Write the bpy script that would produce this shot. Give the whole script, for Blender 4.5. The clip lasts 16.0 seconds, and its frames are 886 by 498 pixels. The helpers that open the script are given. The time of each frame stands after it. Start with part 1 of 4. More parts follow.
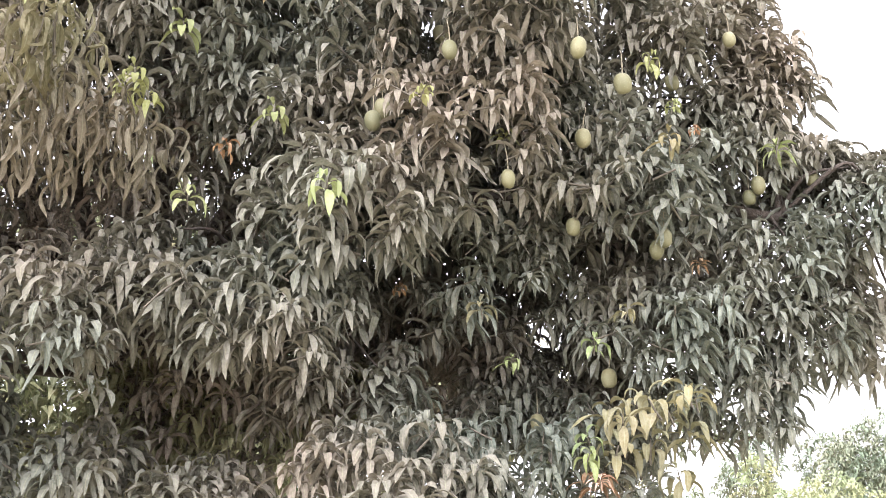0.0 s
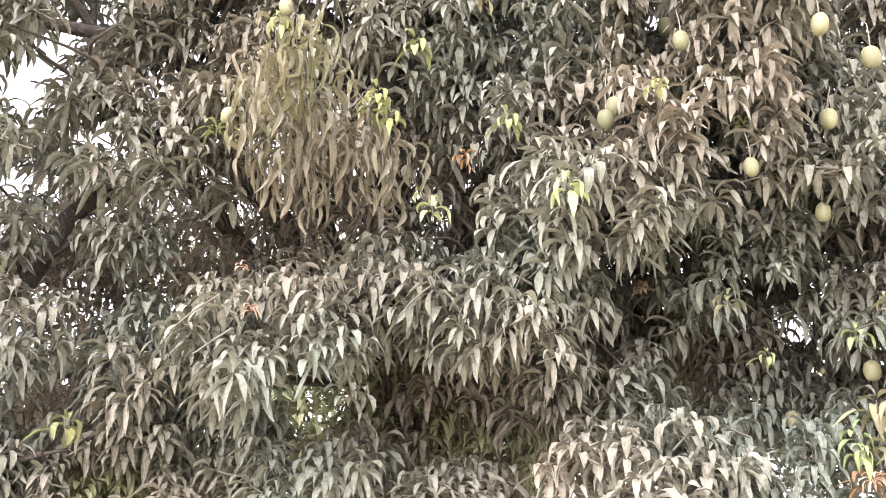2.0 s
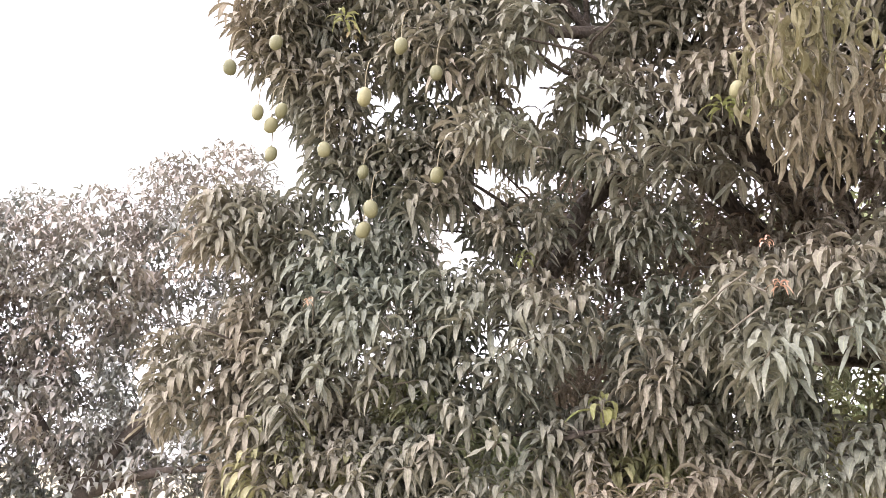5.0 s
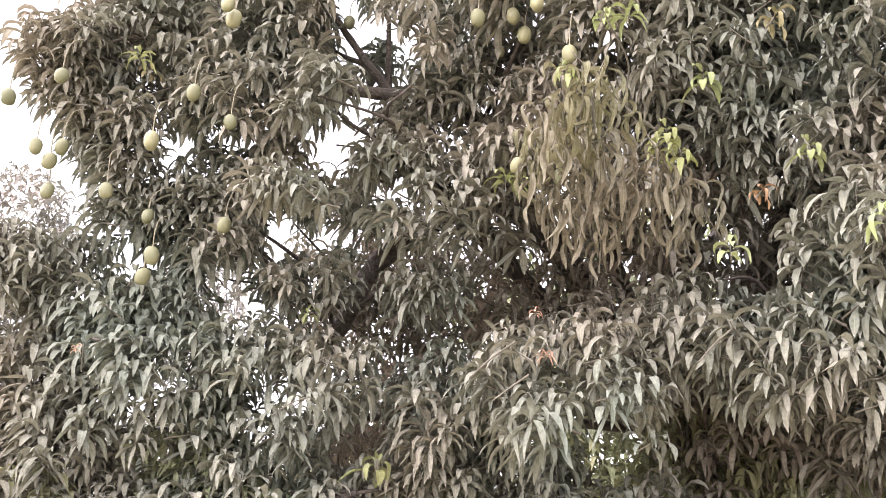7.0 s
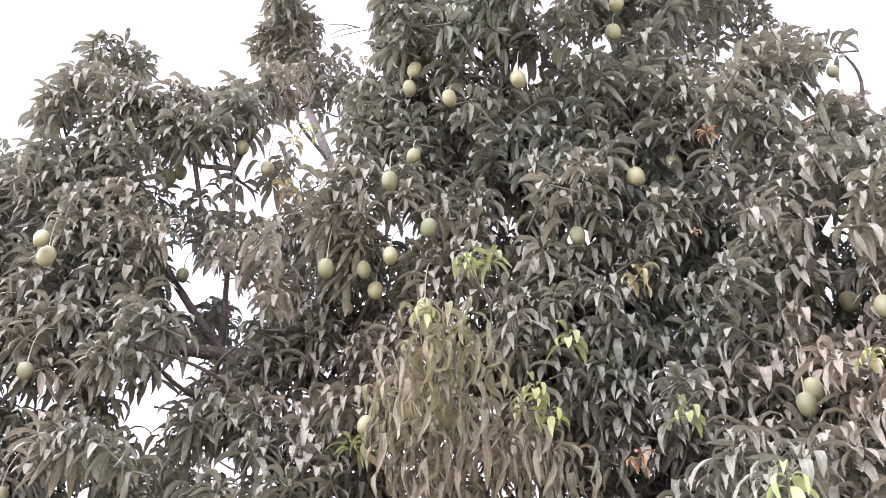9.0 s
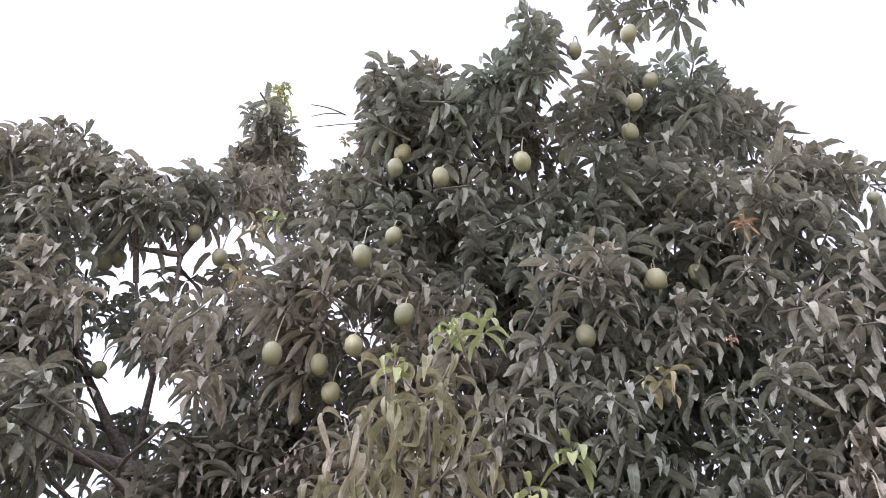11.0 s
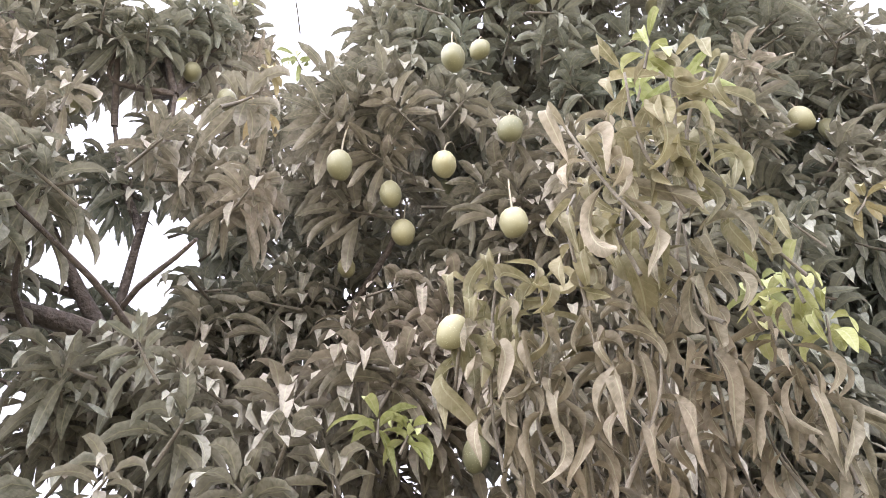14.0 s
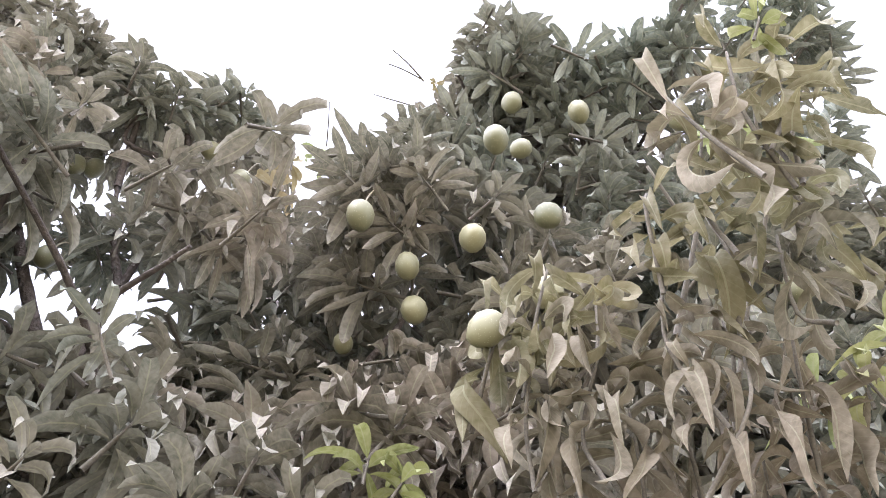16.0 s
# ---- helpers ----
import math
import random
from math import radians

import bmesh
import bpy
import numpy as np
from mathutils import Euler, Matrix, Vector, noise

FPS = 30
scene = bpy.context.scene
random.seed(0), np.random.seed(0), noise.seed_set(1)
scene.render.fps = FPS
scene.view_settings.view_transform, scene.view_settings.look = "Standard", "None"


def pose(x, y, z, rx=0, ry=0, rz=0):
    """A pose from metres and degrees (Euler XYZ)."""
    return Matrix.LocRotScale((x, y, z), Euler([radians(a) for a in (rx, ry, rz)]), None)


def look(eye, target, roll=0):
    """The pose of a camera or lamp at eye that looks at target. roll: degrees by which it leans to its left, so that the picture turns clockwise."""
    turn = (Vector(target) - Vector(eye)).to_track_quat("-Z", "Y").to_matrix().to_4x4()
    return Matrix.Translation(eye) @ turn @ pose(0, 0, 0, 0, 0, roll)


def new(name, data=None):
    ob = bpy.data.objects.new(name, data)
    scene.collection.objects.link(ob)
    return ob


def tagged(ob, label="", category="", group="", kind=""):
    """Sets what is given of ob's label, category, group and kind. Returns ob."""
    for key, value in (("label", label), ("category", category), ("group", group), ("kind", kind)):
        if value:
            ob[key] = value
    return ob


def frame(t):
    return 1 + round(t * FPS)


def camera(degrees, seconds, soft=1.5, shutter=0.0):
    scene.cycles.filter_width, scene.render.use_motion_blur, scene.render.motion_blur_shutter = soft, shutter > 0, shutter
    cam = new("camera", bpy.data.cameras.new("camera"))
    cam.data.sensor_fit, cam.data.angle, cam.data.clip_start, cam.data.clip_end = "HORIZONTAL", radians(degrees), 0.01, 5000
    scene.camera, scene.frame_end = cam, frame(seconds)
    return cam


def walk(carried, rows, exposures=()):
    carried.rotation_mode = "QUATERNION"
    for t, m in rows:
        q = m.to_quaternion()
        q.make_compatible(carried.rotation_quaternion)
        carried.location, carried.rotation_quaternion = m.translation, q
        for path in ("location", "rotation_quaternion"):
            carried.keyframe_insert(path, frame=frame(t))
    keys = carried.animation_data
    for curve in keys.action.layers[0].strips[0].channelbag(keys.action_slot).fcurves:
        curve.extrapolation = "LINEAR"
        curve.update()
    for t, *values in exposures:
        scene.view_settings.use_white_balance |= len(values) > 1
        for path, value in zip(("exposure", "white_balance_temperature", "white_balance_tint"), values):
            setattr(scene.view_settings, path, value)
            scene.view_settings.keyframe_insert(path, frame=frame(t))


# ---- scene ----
cam = camera(50.23, 16.0, soft=0.4)
walk(cam, [
    (0, look((0.535, 0.466, 1.994), (0.344, 2.382, 2.534), 0.6)),
    (0.5, look((0.534, 0.47, 1.969), (0.324, 2.395, 2.471), 0.6)),
    (1, look((0.51, 0.465, 1.961), (0.225, 2.383, 2.452), 0.0)),
    (1.5, look((0.489, 0.446, 1.973), (0.064, 2.333, 2.483), 0.2)),
    (2, look((0.404, 0.408, 1.965), (-0.214, 2.23, 2.512), 0.8)),
    (2.5, look((0.326, 0.382, 1.94), (-0.524, 2.103, 2.501), 1.9)),
    (3, look((0.275, 0.371, 1.923), (-0.771, 1.988, 2.462), 2.7)),
    (3.5, look((0.242, 0.353, 1.918), (-0.97, 1.854, 2.444), 3.6)),
    (4, look((0.209, 0.311, 1.916), (-1.142, 1.692, 2.435), 3.7)),
    (4.2, look((0.198, 0.3, 1.917), (-1.192, 1.647, 2.422), 3.6)),
    (5.2, look((0.235, 0.325, 1.94), (-1.215, 1.645, 2.43), 3.4)),
    (6.3, look((0.318, 0.391, 1.98), (-1.006, 1.817, 2.443), 3.2)),
    (6.5, look((0.331, 0.396, 1.99), (-0.952, 1.851, 2.479), 3.2)),
    (7, look((0.357, 0.389, 2.006), (-0.776, 1.925, 2.603), 3.8)),
    (7.5, look((0.342, 0.415, 2.02), (-0.674, 1.985, 2.728), 3.5)),
    (8, look((0.231, 0.519, 2.049), (-0.659, 2.059, 2.965), 1.8)),
    (8.5, look((0.079, 0.653, 2.065), (-0.654, 2.17, 3.144), -0.2)),
    (9, look((0.035, 0.848, 2.035), (-0.684, 2.291, 3.219), 0.9)),
    (9.5, look((0.016, 1.11, 2.042), (-0.661, 2.452, 3.361), 4.4)),
    (9.7, look((-0.027, 1.184, 2.034), (-0.684, 2.497, 3.391), 5.1)),
    (11.8, look((-0.764, 1.969, 2.202), (-1.22, 3.11, 3.78), 2.1)),
    (12, look((-0.879, 2.013, 2.215), (-1.312, 3.163, 3.793), 1.6)),
    (12.5, look((-1.03, 2.085, 2.253), (-1.474, 3.266, 3.804), 0.5)),
    (13, look((-1.145, 2.21, 2.251), (-1.535, 3.416, 3.798), -1.1)),
    (13.5, look((-1.282, 2.391, 2.295), (-1.633, 3.588, 3.858), -1.2)),
    (14, look((-1.425, 2.498, 2.278), (-1.702, 3.663, 3.879), -1.8)),
    (14.5, look((-1.573, 2.653, 2.31), (-1.743, 3.769, 3.961), -3.1)),
    (15, look((-1.609, 2.779, 2.287), (-1.738, 3.67, 4.073), -0.5)),
    (15.5, look((-1.606, 2.922, 2.274), (-1.738, 3.647, 4.134), 3.1)),
    (16, look((-1.636, 3.016, 2.288), (-1.786, 3.734, 4.149), 5.9)),
], exposures=[
    (0.0, 2.95, 6160, 19), (1.0, 3.07, 6160, 19), (2.0, 3.47, 6260, 20), (2.5, 3.67, 6310, 21), (3.0, 3.36, 6360, 22), (4.0, 2.90, 6410, 22),
    (6.5, 3.05, 6310, 21), (7.5, 3.18, 6210, 22), (8.0, 3.23, 5960, 23), (9.0, 3.05, 5810, 26), (9.5, 2.42, 5860, 28), (9.7, 2.39, 5860, 28),
    (11.8, 2.83, 5510, 21), (12.0, 2.98, 5510, 21), (12.5, 3.53, 5460, 21), (13.0, 3.34, 5610, 22), (13.5, 3.19, 5860, 22), (14.0, 3.29, 5960, 22),
    (14.5, 3.35, 5960, 22), (15.0, 3.13, 5810, 22), (15.5, 2.91, 5710, 21), (16.0, 3.19, 5710, 22),
])

# ---- world, sun ----
world = bpy.data.worlds.new("overcast_sky")
scene.world = world
world.use_nodes = True
wn, wl = world.node_tree.nodes, world.node_tree.links
sky = wn.new("ShaderNodeTexSky")
sky.sky_type, sky.sun_disc = "NISHITA", False
sky.sun_elevation, sky.sun_rotation = radians(54), radians(203)
sky.dust_density, sky.air_density, sky.ozone_density = 1.5, 1.0, 1.0
pale = wn.new("ShaderNodeHueSaturation")
pale.inputs["Saturation"].default_value = 0.07
wl.new(sky.outputs[0], pale.inputs["Color"])
wl.new(pale.outputs[0], wn["Background"].inputs["Color"])
wn["Background"].inputs["Strength"].default_value = 0.085
sun = new("sun", bpy.data.lights.new("sun", "SUN"))
sun.data.energy, sun.data.angle, sun.data.color = 1.2, radians(120), (1.0, 0.97, 0.93)
sun.matrix_world = look((-3.3, -7.6, 11.5), (0, 0, 0))

# ---- materials ----
def shader(name):
    m = bpy.data.materials.new(name)
    m.use_nodes = True
    return m, m.node_tree.nodes, m.node_tree.links, m.node_tree.nodes["Principled BSDF"]


def ramp(nodes, stops):
    r = nodes.new("ShaderNodeValToRGB")
    while len(r.color_ramp.elements) < len(stops):
        r.color_ramp.elements.new(0.5)
    for e, (p, c) in zip(r.color_ramp.elements, stops):
        e.position, e.color = p, (*c, 1)
    return r


def mixed(nodes, links, factor, a, b, blend="MIX"):
    """A colour mix; factor, a and b are sockets or values."""
    m = nodes.new("ShaderNodeMix")
    m.data_type, m.blend_type = "RGBA", blend
    for slot, v in ((0, factor), (6, a), (7, b)):
        if isinstance(v, (int, float)):
            m.inputs[slot].default_value = v
        elif isinstance(v, tuple):
            m.inputs[slot].default_value = (*v, 1)
        else:
            links.new(v, m.inputs[slot])
    return m.outputs[2]


def maths(nodes, links, op, a, b=0.0):
    m = nodes.new("ShaderNodeMath")
    m.operation = op
    for slot, v in ((0, a), (1, b)):
        if isinstance(v, (int, float)):
            m.inputs[slot].default_value = v
        else:
            links.new(v, m.inputs[slot])
    return m.outputs[0]


def noise_at(nodes, links, scale, detail=3.0, coords="Position"):
    n = nodes.new("ShaderNodeTexNoise")
    n.inputs["Scale"].default_value, n.inputs["Detail"].default_value = scale, detail
    if coords == "Position":
        links.new(nodes.new("ShaderNodeNewGeometry").outputs["Position"], n.inputs["Vector"])
    else:
        links.new(nodes.new("ShaderNodeTexCoord").outputs["Object"], n.inputs["Vector"])
    return n.outputs["Fac"]


def leaf_material(name, shades, dust, dust_amount, rough=0.68, thin=0.2):
    """Leaf blade: a shade per leaf, drifting over the crown, dust in blotches, a pale midrib and fine side veins."""
    m, n, l, b = shader(name)
    each = n.new("ShaderNodeNewGeometry").outputs["Random Per Island"]
    whole = n.new("ShaderNodeObjectInfo").outputs["Random"]
    drift = noise_at(n, l, 1.6, 2.0)
    pick = maths(n, l, "ADD", maths(n, l, "MULTIPLY", each, 0.45), maths(n, l, "MULTIPLY", drift, 0.55))
    pick = maths(n, l, "ADD", pick, maths(n, l, "MULTIPLY", maths(n, l, "SUBTRACT", whole, 0.5), 0.35))
    tone = n.new("ShaderNodeAttribute")
    tone.attribute_name = "tone"
    pick = maths(n, l, "ADD", pick, maths(n, l, "MULTIPLY", maths(n, l, "SUBTRACT", tone.outputs["Fac"], 0.5), 0.35))
    r = ramp(n, shades)
    l.new(pick, r.inputs[0])
    blotch = noise_at(n, l, 75.0, 7.0)
    patch = noise_at(n, l, 2.3, 2.0)
    smear = noise_at(n, l, 16.0, 5.0)
    d = maths(n, l, "MULTIPLY", maths(n, l, "SUBTRACT", blotch, 0.5), 1.2)
    d = maths(n, l, "ADD", d, maths(n, l, "MULTIPLY", maths(n, l, "SUBTRACT", smear, 0.5), 0.9))
    d = maths(n, l, "ADD", d, maths(n, l, "MULTIPLY", maths(n, l, "SUBTRACT", patch, 0.5), 0.6))
    d = maths(n, l, "MAXIMUM", maths(n, l, "MINIMUM", maths(n, l, "ADD", d, dust_amount), 0.92), 0.0)
    colour = mixed(n, l, d, r.outputs[0], dust)
    hue = maths(n, l, "MULTIPLY", maths(n, l, "SUBTRACT", noise_at(n, l, 0.9, 2.0), 0.3), 2.5)
    colour = mixed(n, l, 1.0, colour, mixed(n, l, hue, (1.08, 0.985, 0.9), (0.88, 1.03, 0.99)), "MULTIPLY")
    uv = n.new("ShaderNodeSeparateXYZ")
    l.new(n.new("ShaderNodeUVMap").outputs[0], uv.inputs[0])
    off = maths(n, l, "ABSOLUTE", maths(n, l, "SUBTRACT", uv.outputs[0], 0.5))
    rib = maths(n, l, "LESS_THAN", off, 0.045)
    vein = maths(n, l, "PINGPONG", maths(n, l, "SUBTRACT", maths(n, l, "MULTIPLY", uv.outputs[1], 14.0), maths(n, l, "MULTIPLY", off, 3.0)), 0.5)
    veins = maths(n, l, "LESS_THAN", vein, 0.07)
    marks = maths(n, l, "MAXIMUM", maths(n, l, "MULTIPLY", rib, 0.42), maths(n, l, "MULTIPLY", veins, 0.12))
    colour = mixed(n, l, marks, colour, (0.34, 0.33, 0.22))
    l.new(colour, b.inputs["Base Color"])
    b.inputs["Roughness"].default_value = rough
    b.inputs["Specular IOR Level"].default_value = 0.08
    bump = n.new("ShaderNodeBump")
    bump.inputs["Strength"].default_value, bump.inputs["Distance"].default_value = 0.5, 0.003
    l.new(maths(n, l, "ADD", maths(n, l, "MULTIPLY", vein, 0.25), blotch), bump.inputs["Height"])
    l.new(bump.outputs[0], b.inputs["Normal"])
    through_light = n.new("ShaderNodeBsdfTranslucent")
    l.new(mixed(n, l, 1.0, colour, (1.0, 0.98, 0.88), "MULTIPLY"), through_light.inputs[0])
    both = n.new("ShaderNodeMixShader")
    both.inputs[0].default_value = thin
    l.new(b.outputs[0], both.inputs[1]), l.new(through_light.outputs[0], both.inputs[2])
    l.new(both.outputs[0], n["Material Output"].inputs[0])
    return m


def bark_material(name, dark, light, scale, relief=0.02):
    m, n, l, b = shader(name)
    big, fine = noise_at(n, l, scale), noise_at(n, l, scale * 9, 6.0)
    r = ramp(n, [(0.3, dark), (0.7, light)])
    l.new(maths(n, l, "ADD", maths(n, l, "MULTIPLY", big, 0.5), maths(n, l, "MULTIPLY", fine, 0.5)), r.inputs[0])
    l.new(r.outputs[0], b.inputs["Base Color"])
    b.inputs["Roughness"].default_value = 0.9
    bump = n.new("ShaderNodeBump")
    bump.inputs["Strength"].default_value, bump.inputs["Distance"].default_value = 0.8, relief
    l.new(fine, bump.inputs["Height"]), l.new(bump.outputs[0], b.inputs["Normal"])
    return m


DUSTY = leaf_material("dusty_leaf", [(0.15, (0.074, 0.078, 0.06)), (0.4, (0.112, 0.112, 0.088)), (0.65, (0.155, 0.147, 0.119)), (0.85, (0.205, 0.19, 0.158))],
                      (0.31, 0.287, 0.257), 0.42, 0.8, 0.22)
CURLED = leaf_material("curled_leaf", [(0.2, (0.074, 0.068, 0.046)), (0.5, (0.115, 0.104, 0.073)), (0.8, (0.16, 0.142, 0.103))], (0.272, 0.243, 0.2), 0.4, 0.7, 0.28)
YELLOWED = leaf_material("yellowed_leaf", [(0.2, (0.084, 0.081, 0.042)), (0.5, (0.132, 0.124, 0.066)), (0.8, (0.19, 0.175, 0.096))], (0.28, 0.252, 0.188), 0.38, 0.6, 0.38)
# shaded copy of the leaf: the crown's inner shade painted as a brown tint
SHADE_BROWN = leaf_material("shade_brown_leaf", [(0.2, (0.063, 0.055, 0.046)), (0.5, (0.115, 0.098, 0.082)), (0.8, (0.196, 0.161, 0.132))], (0.32, 0.28, 0.25), 0.35, 0.68, 0.36)
YOUNG = leaf_material("young_leaf", [(0.2, (0.125, 0.146, 0.05)), (0.5, (0.21, 0.232, 0.085)), (0.8, (0.305, 0.318, 0.14))], (0.38, 0.39, 0.25), 0.3, 0.45, 0.3)
GOLD = leaf_material("golden_leaf", [(0.2, (0.12, 0.108, 0.055)), (0.5, (0.21, 0.17, 0.085)), (0.8, (0.31, 0.235, 0.115))], (0.33, 0.29, 0.22), 0.35, 0.5, 0.25)
RUST = leaf_material("rust_leaf", [(0.2, (0.138, 0.063, 0.036)), (0.5, (0.276, 0.127, 0.066)), (0.8, (0.391, 0.230, 0.108))], (0.34, 0.27, 0.2), 0.25, 0.5, 0.25)
PINK = leaf_material("pink_leaf", [(0.2, (0.391, 0.184, 0.144)), (0.5, (0.529, 0.299, 0.240)), (0.8, (0.575, 0.380, 0.312))], (0.5, 0.42, 0.36), 0.15, 0.5, 0.25)
# haze over the far tree, painted in as a paler, greyer leaf
HAZED_LEAF = leaf_material("hazed_leaf", [(0.2, (0.115, 0.115, 0.108)), (0.5, (0.196, 0.190, 0.180)), (0.8, (0.310, 0.293, 0.288))], (0.4, 0.375, 0.37), 0.45, 0.6, 0.15)
# sunlight on the shrubs painted as a brighter yellow-green, dulled for haze
SUNLIT_LEAF = leaf_material("sunlit_leaf", [(0.15, (0.17, 0.2, 0.09)), (0.5, (0.27, 0.305, 0.15)), (0.8, (0.39, 0.42, 0.24))], (0.4, 0.41, 0.3), 0.35, 0.5, 0.35)
GREEN_LEAF = leaf_material("green_leaf", [(0.2, (0.081, 0.109, 0.060)), (0.5, (0.149, 0.184, 0.102)), (0.8, (0.265, 0.299, 0.180))], (0.36, 0.37, 0.32), 0.35, 0.6, 0.2)
SHRUB_LEAF = leaf_material("shrub_leaf", [(0.2, (0.081, 0.092, 0.048)), (0.5, (0.138, 0.149, 0.072)), (0.8, (0.230, 0.230, 0.120))], (0.33, 0.32, 0.24), 0.3, 0.55, 0.25)
BARK = bark_material("bark", (0.030, 0.024, 0.020), (0.115, 0.092, 0.075), 6.0)
TWIG = bark_material("twig", (0.06, 0.052, 0.038), (0.16, 0.14, 0.105), 30.0, 0.0008)
STALK = bark_material("stalk", (0.12, 0.104, 0.07), (0.25, 0.22, 0.15), 40.0, 0.0005)


def mango_material():
    m, n, l, b = shader("mango_skin")
    whole = n.new("ShaderNodeObjectInfo").outputs["Random"]
    r = ramp(n, [(0.0, (0.108, 0.109, 0.06)), (0.5, (0.16, 0.154, 0.085)), (1.0, (0.235, 0.218, 0.122))])
    cloud = noise_at(n, l, 14.0, 3.0, "Object")
    l.new(maths(n, l, "ADD", maths(n, l, "MULTIPLY", whole, 0.75), maths(n, l, "MULTIPLY", maths(n, l, "SUBTRACT", cloud, 0.3), 0.6)), r.inputs[0])
    speck = n.new("ShaderNodeTexVoronoi")
    speck.inputs["Scale"].default_value = 160.0
    l.new(n.new("ShaderNodeTexCoord").outputs["Object"], speck.inputs["Vector"])
    dots = maths(n, l, "MULTIPLY", maths(n, l, "LESS_THAN", speck.outputs["Distance"], 0.22), 0.18)
    c = mixed(n, l, dots, r.outputs[0], (0.55, 0.53, 0.36))
    scar = noise_at(n, l, 55.0, 5.0, "Object")
    c = mixed(n, l, maths(n, l, "MULTIPLY", maths(n, l, "GREATER_THAN", scar, 0.66), 0.5), c, (0.16, 0.13, 0.07))
    l.new(c, b.inputs["Base Color"])
    b.inputs["Roughness"].default_value = 0.5
    b.inputs["Specular IOR Level"].default_value = 0.25
    return m


MANGO = mango_material()


def ground_material():
    m, n, l, b = shader("dry_ground")
    a, f, g = noise_at(n, l, 0.35), noise_at(n, l, 6.0, 6.0), noise_at(n, l, 60.0, 4.0)
    soil = ramp(n, [(0.3, (0.34, 0.29, 0.23)), (0.7, (0.5, 0.44, 0.35))])
    grass = ramp(n, [(0.3, (0.17, 0.17, 0.09)), (0.7, (0.32, 0.3, 0.17))])
    l.new(f, soil.inputs[0]), l.new(g, grass.inputs[0])
    l.new(mixed(n, l, a, soil.outputs[0], grass.outputs[0]), b.inputs["Base Color"])
    b.inputs["Roughness"].default_value = 0.95
    bump = n.new("ShaderNodeBump")
    bump.inputs["Strength"].default_value = 0.6
    l.new(f, bump.inputs["Height"]), l.new(bump.outputs[0], b.inputs["Normal"])
    return m


# ---- mesh helpers ----
rng = np.random.default_rng(7)


def mesh_of(name, verts, quads, mats, slots=None, uvs=None, tones=None):
    """A smooth quad mesh from arrays."""
    me = bpy.data.meshes.new(name)
    verts, quads = np.asarray(verts, np.float32), np.asarray(quads, np.int32)
    me.vertices.add(len(verts)), me.loops.add(quads.size), me.polygons.add(len(quads))
    me.vertices.foreach_set("co", verts.ravel())
    me.loops.foreach_set("vertex_index", quads.ravel())
    me.polygons.foreach_set("loop_start", np.arange(0, quads.size, 4, dtype=np.int32))
    me.polygons.foreach_set("use_smooth", np.ones(len(quads), bool))
    if slots is not None:
        me.polygons.foreach_set("material_index", np.asarray(slots, np.int32))
    if uvs is not None:
        me.uv_layers.new(name="UVMap").data.foreach_set("uv", np.asarray(uvs, np.float32)[quads.ravel()].ravel())
    if uvs is not None:
        me.attributes.new("tone", "FLOAT", "POINT").data.foreach_set("value", np.full(len(verts), 0.5, np.float32) if tones is None else np.asarray(tones, np.float32))
    for m in mats:
        me.materials.append(m)
    me.update()
    return me


def part(name, me, parent, label="", kind=""):
    ob = new(name, me)
    ob.parent = parent
    return tagged(ob, label, kind=kind)


def empty(name, place, label, category, group=""):
    ob = new(name)
    ob.location = place
    return tagged(ob, label, category, group)


def unit(v):
    return v / max(np.linalg.norm(v), 1e-9)


def tube(path, radii, sides=8, rough=0.0, r=None):
    """A tapered tube along a path, with closed ends."""
    path = np.asarray(path, float)
    vs, qs = [], []
    ref = np.array((0.31, 0.22, 0.92))
    for i, p in enumerate(path):
        d = unit(path[min(i + 1, len(path) - 1)] - path[max(i - 1, 0)])
        a = unit(np.cross(d, ref))
        b = np.cross(d, a)
        for k in range(sides):
            t = 2 * math.pi * k / sides
            w = radii[i] * (1 + (r.uniform(-rough, rough) if r is not None else 0))
            vs.append(p + w * (a * math.cos(t) + b * math.sin(t)))
    for i in range(len(path) - 1):
        for k in range(sides):
            j = (k + 1) % sides
            qs.append((i * sides + k, i * sides + j, (i + 1) * sides + j, (i + 1) * sides + k))
    for base in (0, (len(path) - 1) * sides):
        for k in range(1, sides - 2, 2):
            qs.append((base, base + k, base + k + 1, base + k + 2))
    return np.array(vs), np.array(qs)


def spline(points, steps):
    """Points of a smooth curve through the given ones."""
    p = np.asarray(points, float)
    p = np.vstack([2 * p[0] - p[1], p, 2 * p[-1] - p[-2]])
    out = []
    for i in range(1, len(p) - 2):
        for s in np.linspace(0, 1, steps, endpoint=False):
            a, b, c, d = p[i - 1:i + 3]
            out.append(0.5 * (2 * b + (c - a) * s + (2 * a - 5 * b + 4 * c - d) * s * s + (3 * b - a - 3 * c + d) * s ** 3))
    out.append(p[-2])
    return np.array(out)


